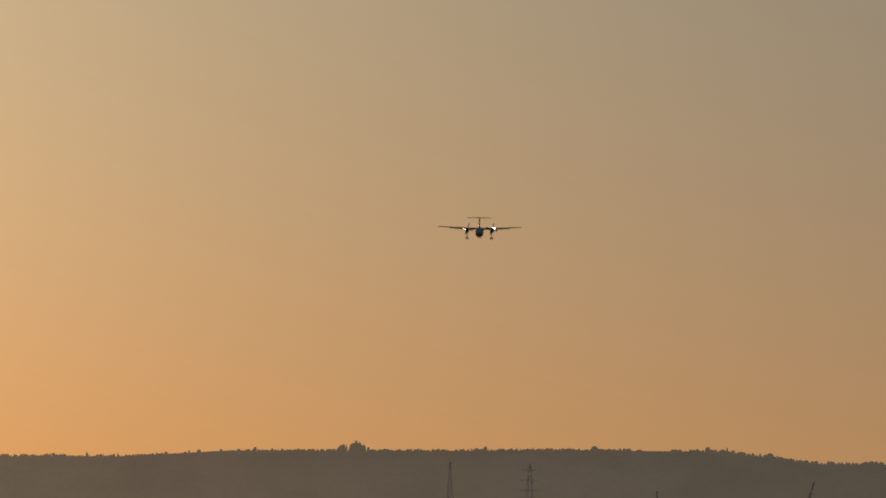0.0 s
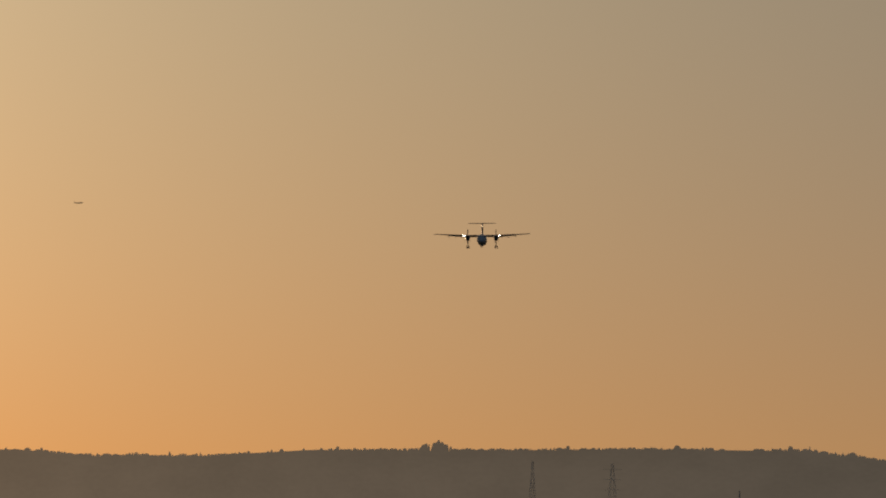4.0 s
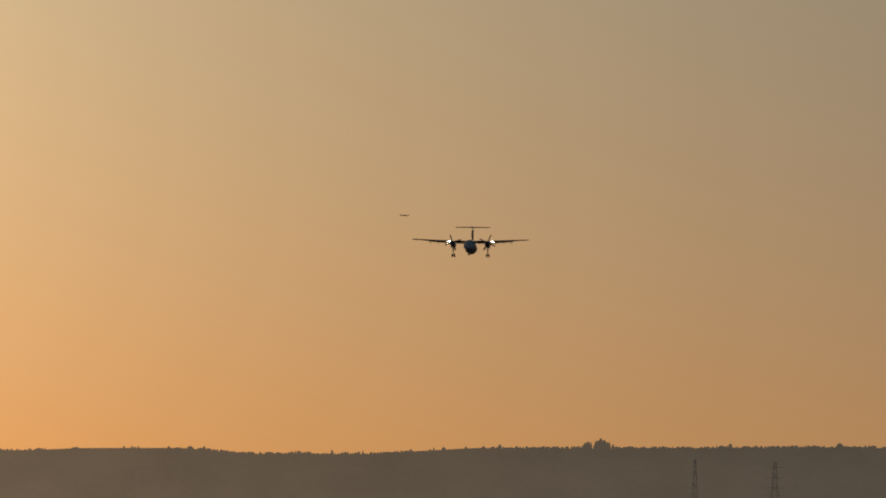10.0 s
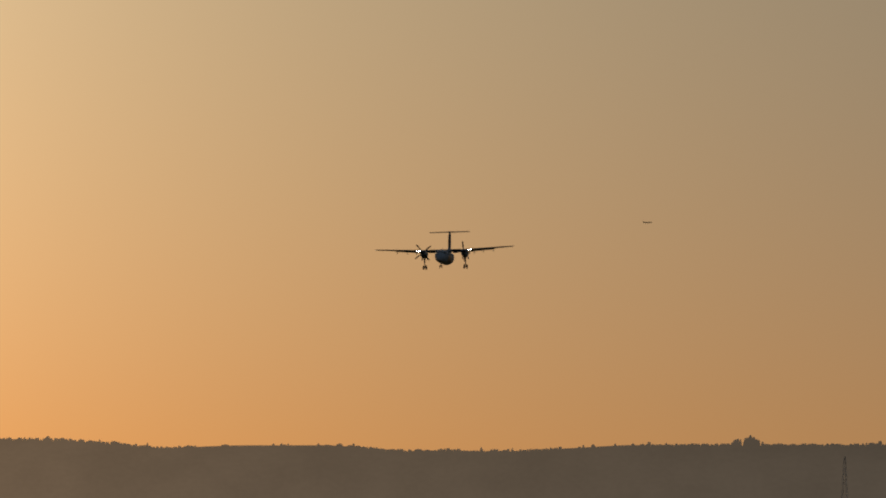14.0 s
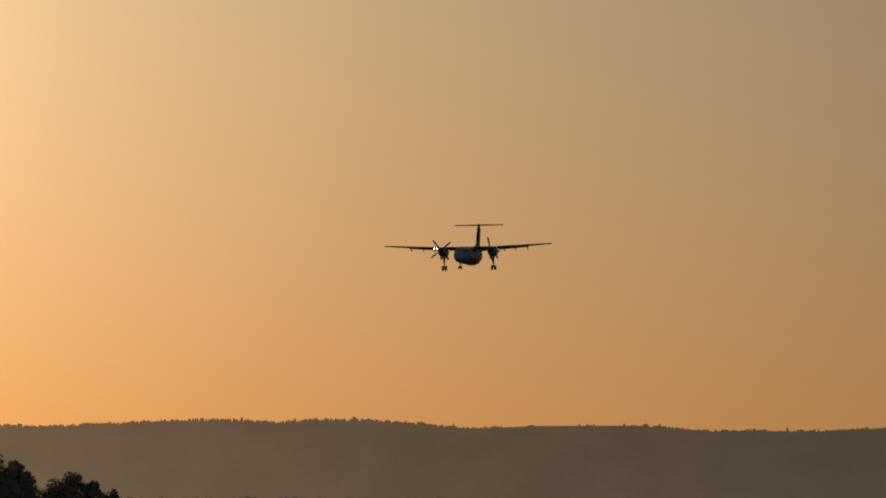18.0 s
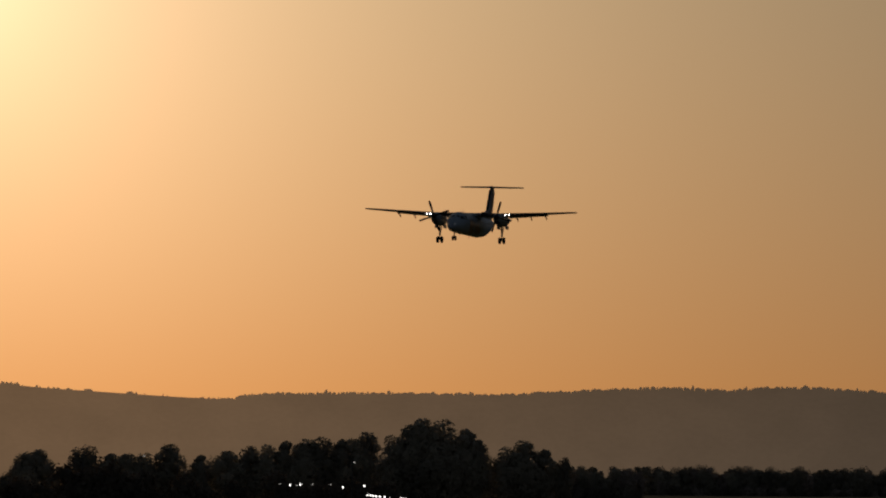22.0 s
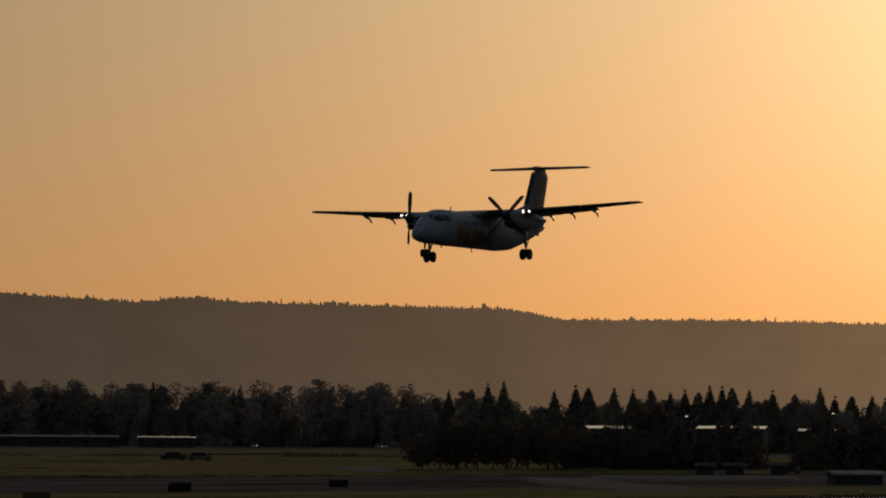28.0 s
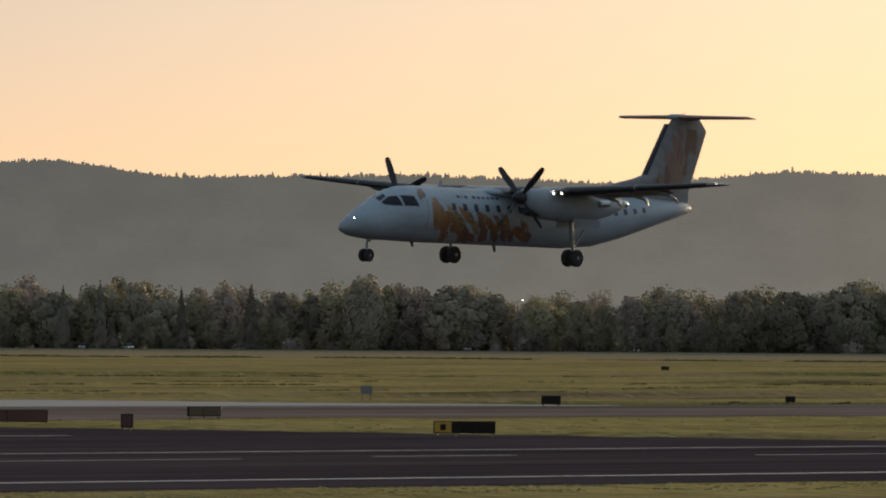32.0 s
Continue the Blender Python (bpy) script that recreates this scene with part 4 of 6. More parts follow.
def build_aeroplane():
    plane = thing("turboprop_airliner", "white twin-turboprop airliner with orange leaf livery, flaps and wheels down", "aeroplane")
    # hull
    bm = bmesh.new()
    xs = []
    for a, b in zip(HULL, HULL[1:]):
        steps = max(1, int((a[0] - b[0]) / 0.9))
        xs += [a[0] + (b[0] - a[0]) * k / steps for k in range(steps)]
    xs.append(HULL[-1][0])
    loft(bm, [[tuple(hull_point(x, k * 360 / 40)) for k in range(40)] for x in xs])
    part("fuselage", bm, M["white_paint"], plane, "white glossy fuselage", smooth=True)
    # belly and wing-root fairing
    bm = bmesh.new()
    rings = []
    for x, w, h in ((3.0, 0.25, 0.05), (2.4, 1.05, 0.2), (1.4, 1.42, 0.32), (-0.8, 1.45, 0.33), (-1.9, 1.1, 0.22), (-2.9, 0.3, 0.05)):
        rings.append([(x, math.cos(k * math.tau / 20) * w, 3.42 + math.sin(k * math.tau / 20) * h) for k in range(20)])
    loft(bm, rings)
    part("wing_fairing", bm, M["white_paint"], plane, smooth=True)
    # cockpit panes
    for side in (1, -1):
        def sided(a):
            return a if side > 0 else 180 - a
        for pane, name, label in (([(9.86, 84), (9.95, 62), (9.50, 66), (9.38, 83)], "windscreen", "dark windscreen pane"), ([(9.93, 56), (9.86, 44), (9.55, 33), (8.98, 22), (9.05, 53), (9.42, 62)], "windscreen", "dark windscreen pane"),
                                  ([(8.92, 50), (8.87, 21), (7.98, 15), (8.16, 40)], "side_window", "dark cockpit side window")):
            skin_patch([(x, sided(a)) for x, a in pane], M["glass"], name, plane, label, 0.012, 0.2)
        for k in range(19):
            x = 5.6 - k * 0.79
            if -0.6 < x < -0.2:
                continue
            skin_patch([(x + 0.13, sided(10)), (x + 0.15, sided(15)), (x + 0.13, sided(25)), (x - 0.13, sided(25)), (x - 0.15, sided(15)), (x - 0.13, sided(10))], M["cabin_glass"], "cabin_window", plane, "", 0.014, 0.3)
        # passenger door and hatch outlines
        skin_patch([(7.45, sided(-28)), (7.45, sided(36)), (7.40, sided(36)), (7.40, sided(-28))], M["grey_paint"], "door_seam", plane, "", 0.010)
        skin_patch([(6.70, sided(-28)), (6.70, sided(36)), (6.65, sided(36)), (6.65, sided(-28))], M["grey_paint"], "door_seam", plane, "", 0.010)
        # leaf livery over the lower flank
        leaves = random.Random(77)
        for k in range(50):
            cx = 6.4 - 6.6 * (k + leaves.random()) / 50
            full = 1 - abs(cx - 5.0) / 6.2
            ca = -54 + (40 + 22 * full) * leaves.random() ** 1.1
            ln, slim = leaves.uniform(0.6, 0.9 + 0.8 * full), leaves.uniform(0.30, 0.46)
            lean = leaves.uniform(0.35, 1.15)
            mat = leaves.choice(("orange_paint", "rust_paint", "amber_paint", "rust_paint") if cx > 4.3 else ("orange_paint", "brown_paint", "rust_paint", "brown_paint", "amber_paint"))
            if k < 4:
                # one dull leaf behind the cockpit, then the large bright one before the windows
                cx, ca, ln, slim, lean, mat = ((7.55, 47, 1.0, 0.55, 2.2, "brown_paint"), (6.75, 2, 1.75, 0.55, 1.45, "orange_paint"), (6.3, -14, 1.7, 0.5, 1.0, "orange_paint"), (5.6, -4, 1.6, 0.42, 0.9, "amber_paint"))[k]
            skin_patch(leaf_outline(cx, sided(ca), ln, ln * slim, lean if side > 0 else -lean), M[mat], "livery_leaf", plane, "orange and amber leaf decal", 0.003 + 0.00015 * k)
        # airline lettering as plain bars
        x = 5.15
        for w in (0.20, 0.07, 0.22, 0, 0.24, 0.22, 0.22, 0.22, 0.22, 0.22):
            if w:
                skin_patch([(x, sided(38)), (x, sided(45)), (x - w, sided(45)), (x - w, sided(38))], M["dark_paint"], "lettering_bar", plane, "", 0.012)
            x -= max(w, 0.12) + 0.11
    # wing with dihedral outboard of the engines
    def wing_section(y):
        a = abs(y)
        if a <= 4.2:
            return foil(2.05, 3.05, 0.16, y, 3.50)
        t = (a - 4.2) / 9.4
        return foil(2.05 - 1.15 * t, 3.05 - 1.75 * t, 0.16 - 0.03 * t, y, 3.50 + 0.58 * t)
    stations = [0, 2, 4.2, 6.5, 9, 11.3, 12.78, 13.27]
    for side in (1, -1):
        bm = bmesh.new()
        rings = [wing_section(side * y) for y in stations]
        tip = [(c[0] * 0.6 + 0.12, side * 13.45, 4.08 + (c[2] - 4.08) * 0.2) for c in rings[-1]]
        loft(bm, rings + [tip])
        wing = part("wing", bm, M["grey_paint"], plane, "grey wing", smooth=True)
        # rubber boots along the leading edge
        bm = bmesh.new()
        for y0, y1 in ((1.6, 3.2), (4.8, 8.9), (9.0, 12.95)):
            ring0, ring1 = wing_section(side * y0), wing_section(side * y1)
            n = len(ring0)
            pick = [(n - 3), (n - 2), (n - 1), 0, 1, 2, 3]
            rows = [[bm.verts.new((p[0] + 0.012, p[1], p[2] + (0.012 if j > 3 else -0.012 if j < 3 else 0))) for j, p in enumerate([r[i] for i in pick])] for r in (ring0, ring1)]
            for j in range(len(pick) - 1):
                bm.faces.new((rows[0][j], rows[0][j + 1], rows[1][j + 1], rows[1][j]))
        part("deicing_boot", bm, M["boot"], wing, "black rubber leading-edge boot")
        # lowered flaps
        for y0, y1 in ((1.45, 3.25), (4.65, 9.6)):
            bm = bmesh.new()
            rings = []
            for y in (y0, (y0 + y1) / 2, y1):
                sec = wing_section(side * y)
                te = min(c[0] for c in sec)
                zc = sum(c[2] for c in sec) / len(sec)
                chord = 0.34 * (max(c[0] for c in sec) - te)
                rings.append(foil(te + 0.55 * chord, chord * 1.0, 0.12, side * y, zc - 0.07, 11, 6))
            loft(bm, rings)
            part("flap", bm, M["grey_paint"], wing, "lowered flap", smooth=True)
        for y in (5.6, 7.4, 9.3):
            bm = bmesh.new()
            sec = wing_section(side * y)
            te = min(c[0] for c in sec)
            z = sum(c[2] for c in sec) / len(sec)
            rings = [[(te + dx, side * y + math.cos(k * math.tau / 8) * w, z + dz + math.sin(k * math.tau / 8) * h) for k in range(8)] for dx, dz, w, h in ((1.0, -0.13, 0.03, 0.03), (0.5, -0.22, 0.08, 0.10), (0.0, -0.28, 0.08, 0.12), (-0.42, -0.42, 0.03, 0.05))]
            loft(bm, rings)
            part("flap_fairing", bm, M["white_paint"], wing, smooth=True)
            # polished cap added behind the fairing to give a sun glint
            bm = bmesh.new()
            loft(bm, [[(te + dx, side * y + math.cos(k * math.tau / 8) * w, z + dz + math.sin(k * math.tau / 8) * w) for k in range(8)] for dx, dz, w in ((-0.36, -0.40, 0.075), (-0.47, -0.47, 0.085), (-0.60, -0.58, 0.06), (-0.70, -0.68, 0.02))])
            part("hinge_cap", bm, M["polished"], wing, "polished metal cap added to the flap fairing to catch a glint", smooth=True)
        bm = bmesh.new()
        sec0, sec1 = wing_section(side * 9.8), wing_section(side * 12.87)
        te0, te1 = min(sec0, key=lambda c: c[0]), min(sec1, key=lambda c: c[0])
        loft(bm, [foil(te0[0] + 0.42, 0.48, 0.1, te0[1], te0[2], 3, 5), foil(te1[0] + 0.34, 0.38, 0.1, te1[1], te1[2], 3, 5)])
        part("aileron", bm, M["grey_paint"], wing, smooth=True)
        # paired landing lamps in the leading edge
        for y in (4.75, 5.2):
            # long dark tube added to narrow the lens's glow to the front
            bm = bmesh.new()
            tube(bm, (-0.1, 0, 0), (0.66, 0, -0.01), 0.115, 0.115, 18, caps=False)
            tube(bm, (-0.1, 0, 0), (0.66, 0, -0.01), 0.095, 0.095, 18, caps=False)
            lamp = part("landing_lamp", bm, M["dark_paint"], wing, "round landing lamp with an added deep tube that hides its lens sideways")
            lamp.location = (1.90 - 0.12 * (y - 4.2), side * y, 3.53)
            bm = bmesh.new()
            tube(bm, (0.20, 0, -0.01), (0.22, 0, -0.01), 0.093, 0.09, 18)
            part("lens", bm, M["landing"], plane, "bright white lamp lens").location = lamp.location
            # weak bead added so that a spot still shows from the side
            bm = bmesh.new()
            bmesh.ops.create_icosphere(bm, subdivisions=2, radius=0.045)
            part("bulb", bm, M["lamp_weak"], plane, "small glowing bead added at the rim so the lamp shows sideways").location = lamp.location + Vector((0.64, side * 0.07, -0.08))
        bm = bmesh.new()
        bmesh.ops.create_icosphere(bm, subdivisions=1, radius=0.03)
        lamp = part("position_lamp", bm, M["lamp_weak"], wing)
        lamp.location = (0.75, side * 13.37, 4.09)
    # engines
    for side in (1, -1):
        bm = bmesh.new()
        rings = []
        for x, z, ry, rz in ((3.75, 3.20, 0.34, 0.34), (3.55, 3.16, 0.46, 0.47), (3.1, 3.04, 0.56, 0.62), (2.4, 2.95, 0.62, 0.74), (0.8, 2.92, 0.62, 0.80), (-1.0, 2.93, 0.58, 0.74), (-2.4, 3.0, 0.46, 0.52), (-3.3, 3.08, 0.28, 0.28), (-3.75, 3.12, 0.14, 0.14)):
            rings.append([(x, side * 3.94 + math.copysign(abs(math.cos(k * math.tau / 24)) ** 0.8, math.cos(k * math.tau / 24)) * ry, z + math.sin(k * math.tau / 24) * rz) for k in range(24)])
        loft(bm, rings)
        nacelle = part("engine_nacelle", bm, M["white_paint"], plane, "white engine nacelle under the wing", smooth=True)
        bm = bmesh.new()
        ring = lambda x, w, h, z: [(x, side * 3.94 + math.cos(k * math.tau / 16) * w, z + math.sin(k * math.tau / 16) * h) for k in range(16)]
        loft(bm, [ring(3.62, 0.30, 0.15, 2.58), ring(3.3, 0.36, 0.2, 2.52), ring(2.4, 0.3, 0.15, 2.44)])
        part("air_intake", bm, M["dark_paint"], nacelle, "dark engine air intake", smooth=True)
        bm = bmesh.new()
        tube(bm, (-1.2, side * 4.48, 3.05), (-1.75, side * 4.62, 3.08), 0.17, 0.15, 14)
        part("exhaust", bm, M["metal"], nacelle, "bare metal exhaust stub", smooth=True)
        # rounded metal dome added so that the nacelle's tail always glints
        bm = bmesh.new()
        loft(bm, [[(x, side * 3.94 + math.cos(k * math.tau / 16) * r, 3.13 + math.sin(k * math.tau / 16) * r) for k in range(16)] for x, r in ((-3.5, 0.22), (-3.66, 0.21), (-3.80, 0.17), (-3.89, 0.10), (-3.93, 0.03))])
        part("tail_cap", bm, M["polished"], nacelle, "polished metal cap added at the nacelle's end to catch a glint", smooth=True)
        for y in (-0.36, 0.36):
            bm = bmesh.new()
            box(bm, -1.3, 0.6, side * 3.94 + y * 1.5 - 0.02, side * 3.94 + y * 1.5 + 0.02, 1.85, 2.3)
            part("gear_door", bm, M["white_paint"], nacelle, "open wheel-bay door")
        # main leg
        bm = bmesh.new()
        tube(bm, (0.25, side * 3.94, 2.5), (0, side * 3.94, 0.95), 0.11, 0.11, 12)
        tube(bm, (0, side * 3.94, 0.95), (0, side * 3.94, 0.42), 0.075, 0.075, 12)
        tube(bm, (0, side * 3.94 - 0.36, 0.42), (0, side * 3.94 + 0.36, 0.42), 0.06, 0.06, 10)
        tube(bm, (-1.35, side * 3.94, 2.45), (-0.05, side * 3.94, 0.9), 0.05, 0.05, 8)
        tube(bm, (0.05, side * 3.94 - 0.3, 2.4), (0.0, side * 3.94, 1.0), 0.04, 0.04, 8)
        leg = part("main_gear_leg", bm, M["gear_metal"], plane, "long grey main landing-gear leg")
        for dy in (-0.26, 0.26):
            wheel("main_wheel", leg, 0.42, 0.28, (0, side * 3.94 + dy, 0.42))
    # nose leg
    bm = bmesh.new()
    tube(bm, (10.05, 0, 1.5), (10.2, 0, 0.62), 0.08, 0.08, 10)
    tube(bm, (10.2, 0, 0.62), (10.22, 0, 0.22), 0.055, 0.055, 10)
    tube(bm, (10.22, -0.22, 0.22), (10.22, 0.22, 0.22), 0.045, 0.045, 8)
    tube(bm, (9.5, 0, 1.3), (10.18, 0, 0.75), 0.035, 0.035, 8)
    leg = part("nose_gear_leg", bm, M["gear_metal"], plane, "grey nose landing-gear leg")
    for dy in (-0.17, 0.17):
        wheel("nose_wheel", leg, 0.31, 0.19, (10.22, dy, 0.2))
    for y in (-0.32, 0.32):
        bm = bmesh.new()
        box(bm, 9.6, 10.6, y - 0.015, y + 0.015, 1.02, 1.3)
        part("nose_gear_door", bm, M["white_paint"], plane)
    bm = bmesh.new()
    bmesh.ops.create_icosphere(bm, subdivisions=2, radius=0.032)
    lamp = part("nose_lamp", bm, M["lamp"], plane, "bright white nose lamp")
    lamp.location = hull_point(11.45, 55, -0.02)
    # fin, dorsal fillet and rudder
    bm = bmesh.new()
    loft(bm, [foil(-4.4, 8.7, 0.04, 0, 3.45, upright=True), foil(-6.0, 7.1, 0.05, 0, 3.92, upright=True), foil(-8.9, 4.4, 0.09, 0, 4.52, upright=True), foil(-9.62, 3.8, 0.12, 0, 4.74, upright=True), foil(-10.8, 3.34, 0.12, 0, 6.5, upright=True), foil(-11.15, 3.2, 0.12, 0, 7.05, upright=True), foil(-11.7, 2.1, 0.11, 0, 7.62, upright=True)])
    fin = part("fin", bm, M["fin_paint"], plane, "swept smoky grey fin with a long root fillet", smooth=True)
    bm = bmesh.new()
    loft(bm, [foil(-9.58, 0.35, 0.95, 0, 4.72, n=5, upright=True), foil(-11.15, 0.28, 0.9, 0, 7.3, n=5, upright=True)])
    part("fin_boot", bm, M["boot"], fin, "black leading-edge boot of the fin", smooth=True)
    for side in (1, -1):
        sprig = random.Random(31)
        for k in range(15):
            t = sprig.random() ** 0.8
            z0 = 4.2 + 2.6 * t
            x0, ln = -11.2 - 1.35 * t - sprig.uniform(-0.55, 0.6), sprig.uniform(0.9, 2.0)
            w, lean, mat = ln * sprig.uniform(0.3, 0.5), sprig.uniform(0.9, 1.9), ("tail_paint", "rust_paint", "tail_paint")[k % 3]
            bm = bmesh.new()
            pts = leaf_outline(x0, z0, ln, w, lean)
            vs = []
            for px, pz in pts:
                pz = z0 + (pz - z0) * 0.0235
                t = min(1, max(0, (pz - 3.95) / 3.1))
                lead, chord = -9.15 - 2.0 * t, 4.0 - 0.8 * t
                q = min(0.97, max(0.02, (lead - px) / chord))
                yt = 5 * 0.12 * chord * (0.2969 * math.sqrt(q) - 0.126 * q - 0.3516 * q * q + 0.2843 * q ** 3 - 0.103 * q ** 4) * 1.15
                vs.append(bm.verts.new((lead - q * chord, side * (yt + 0.008 + 0.0008 * k), min(pz, 7.1))))
            bm.faces.new(vs)
            bmesh.ops.triangulate(bm, faces=bm.faces)
            bmesh.ops.recalc_face_normals(bm, faces=bm.faces)
            part("fin_leaf", bm, M[mat], fin, "brown and orange leaf decal on the fin")
    # tailplane
    bm = bmesh.new()
    loft(bm, [foil(-12.2, 1.25, 0.12, -3.96, 7.66), foil(-11.9, 1.75, 0.13, -0.3, 7.66), foil(-11.9, 1.75, 0.13, 0.3, 7.66), foil(-12.2, 1.25, 0.12, 3.96, 7.66)])
    tail = part("tailplane", bm, M["tail_paint"], plane, "straight red-brown tailplane on top of the fin", smooth=True)
    bm = bmesh.new()
    rings = [[(x, math.cos(k * math.tau / 10) * r, 7.66 + math.sin(k * math.tau / 10) * r * 0.8) for k in range(10)] for x, r in ((-11.2, 0.03), (-11.6, 0.19), (-12.4, 0.22), (-13.4, 0.15), (-14.0, 0.03))]
    loft(bm, rings)
    part("bullet_fairing", bm, M["white_paint"], tail, smooth=True)
    for side in (1, -1):
        bm = bmesh.new()
        loft(bm, [foil(-13.28, 0.62, 0.1, side * 0.35, 7.66, 2, 5), foil(-13.16, 0.45, 0.1, side * 3.86, 7.66, 2, 5)])
        part("elevator", bm, M["tail_paint"], tail, smooth=True)
    # aerials
    for x, z, h in ((5.4, 3.58, 0.34), (1.4, hull_at(1.4)[0] - hull_at(1.4)[2] + 0.03, -0.34), (7.25, 0.93, -0.24)):
        bm = bmesh.new()
        loft(bm, [foil(x, 0.28, 0.14, 0, z, n=4, upright=True), foil(x - 0.14, 0.16, 0.14, 0, z + h, n=4, upright=True)])
        part("blade_aerial", bm, M["white_paint"] if h > 0 else M["dark_paint"], plane)
    bm = bmesh.new()
    bmesh.ops.create_icosphere(bm, subdivisions=1, radius=0.05)
    part("beacon", bm, M["lamp_red"], plane, "red beacon").location = (-12.6, 0, 7.86)
    return plane


def build_propeller(plane, side):
    bm = bmesh.new()
    rings = [[(x, math.cos(k * math.tau / 18) * r, math.sin(k * math.tau / 18) * r) for k in range(18)] for x, r in ((-0.16, 0.33), (0.0, 0.33), (0.2, 0.27), (0.38, 0.16), (0.48, 0.03))]
    loft(bm, rings)
    hub = part("propeller", bm, M["dark_paint"], plane, "dark four-bladed propeller", smooth=True)
    for k in range(4):
        bm = bmesh.new()
        rings = []
        for r, w, th, pitch in ((0.25, 0.14, 0.10, 55), (0.55, 0.24, 0.07, 48), (0.95, 0.31, 0.05, 40), (1.4, 0.31, 0.036, 33), (1.8, 0.27, 0.025, 28), (1.95, 0.20, 0.016, 26), (1.99, 0.10, 0.01, 26)):
            ring = []
            for j in range(8):
                c, s = math.cos(j * math.tau / 8) * w / 2, math.sin(j * math.tau / 8) * th / 2
                p = -radians(pitch)
                u, v = c * math.cos(p) - s * math.sin(p), c * math.sin(p) + s * math.cos(p)
                ring.append(Matrix.Rotation(k * math.pi / 2, 3, "X") @ Vector((v, u, r)))
            rings.append(ring)
        loft(bm, rings)
        part("blade", bm, M["dark_paint"], hub, smooth=True)
    hub.location = (3.88, side * 3.94, 3.20)
    return hub


aeroplane = build_aeroplane()
propellers = [build_propeller(aeroplane, 1), build_propeller(aeroplane, -1)]


# ---- the far jet ----
def build_jet():
    jet = thing("distant_jet", "tiny dark airliner climbing far away in the evening sky", "aeroplane")
    bm = bmesh.new()
    loft(bm, [[(x, math.cos(k * math.tau / 10) * r, math.sin(k * math.tau / 10) * r + z) for k in range(10)] for x, r, z in ((3.4, 0.03, 0), (3.1, 0.2, 0), (2.4, 0.34, 0), (-1.6, 0.34, 0), (-3.2, 0.1, 0.16))])
    part("fuselage", bm, M["steel_dark"], jet, smooth=True)
    for side in (1, -1):
        bm = bmesh.new()
        loft(bm, [foil(0.9, 1.3, 0.12, 0, -0.18, n=5), foil(-0.9, 0.4, 0.1, side * 3.1, 0.12, n=5)])
        part("wing", bm, M["steel_dark"], jet, smooth=True)
        bm = bmesh.new()
        loft(bm, [foil(-2.4, 0.7, 0.1, 0, 0.18, n=5), foil(-3.05, 0.3, 0.1, side * 1.15, 0.26, n=5)])
        part("tailplane", bm, M["steel_dark"], jet, smooth=True)
        bm = bmesh.new()
        tube(bm, (0.9, side * 1.05, -0.32), (0.1, side * 1.05, -0.32), 0.17, 0.13, 10)
        part("engine", bm, M["steel_dark"], jet, smooth=True)
    bm = bmesh.new()
    loft(bm, [foil(-2.1, 1.0, 0.1, 0, 0.2, n=5, upright=True), foil(-2.95, 0.4, 0.1, 0, 1.25, n=5, upright=True)])
    part("fin", bm, M["steel_dark"], jet, smooth=True)
    return jet


far_jet = build_jet()


def build_insect():
    bug = thing("flying_insect", "tiny dark flying insect passing near the camera", "insect")
    bm = bmesh.new()
    loft(bm, [[(x, math.cos(k * math.tau / 8) * r, math.sin(k * math.tau / 8) * r) for k in range(8)] for x, r in ((0.006, 0.0006), (0.004, 0.0018), (0.0, 0.002), (-0.005, 0.0014), (-0.007, 0.0004))])
    part("body", bm, M["dark_paint"], bug, smooth=True)
    for side in (1, -1):
        bm = bmesh.new()
        loft(bm, [[(x, side * y, z) for x, z in ((0.002 * w, 0.0006), (-0.003 * w, 0.0006), (-0.003 * w, 0.0003), (0.002 * w, 0.0003))] for y, w in ((0.001, 0.6), (0.004, 1.1), (0.008, 0.4))])
        part("wing", bm, M["dark_paint"], bug)
    return bug


insect = build_insect()


# ---- things on the airfield ----
def facing(x, y, extra=0.0, z=0.05):
    """A pose at (x, y) whose front, its -y side, looks towards the camera's stand."""
    return pose(x, y, z, 0, 0, math.degrees(math.atan2(y, x)) - 90 + extra)


def panel_sign(x, y, width, height, faces, label, extra=0.0):
    """A boxed taxiway sign on short legs. faces: (share of the width, material, bars) from one end to the other."""
    sign = thing("taxiway_sign", label, "sign", "signs along the taxiway", at=facing(x, y, extra))
    bm = bmesh.new()
    box(bm, -width / 2, width / 2, -0.11, 0.11, 0.14, 0.14 + height)
    bmesh.ops.bevel(bm, geom=bm.edges[:], offset=0.025, segments=1, affect="EDGES")
    part("cabinet", bm, M["sign_black"], sign)
    at = -width / 2 + 0.05
    for share, mat, bars in faces:
        w = (width - 0.1) * share
        bm = bmesh.new()
        box(bm, at + 0.02, at + w - 0.02, -0.128, -0.108, 0.19, 0.09 + height)
        face = part("face", bm, M[mat], sign)
        for k in range(bars):
            bm = bmesh.new()
            c = at + w * (k + 0.5) / bars
            box(bm, c - w * 0.16 / bars, c + w * 0.16 / bars, -0.135, -0.127, 0.14 + height * 0.25, 0.14 + height * 0.75)
            part("lettering_bar", bm, M["sign_yellow"] if mat != "sign_yellow" else M["sign_black"], face)
        at += w
    for lx in np.linspace(-width / 2 + 0.2, width / 2 - 0.2, max(2, int(width / 1.2) + 1)):
        bm = bmesh.new()
        tube(bm, (lx, 0, -0.3), (lx, 0, 0.16), 0.035, 0.035, 8)
        part("leg", bm, M["steel_dark"], sign)
    return sign


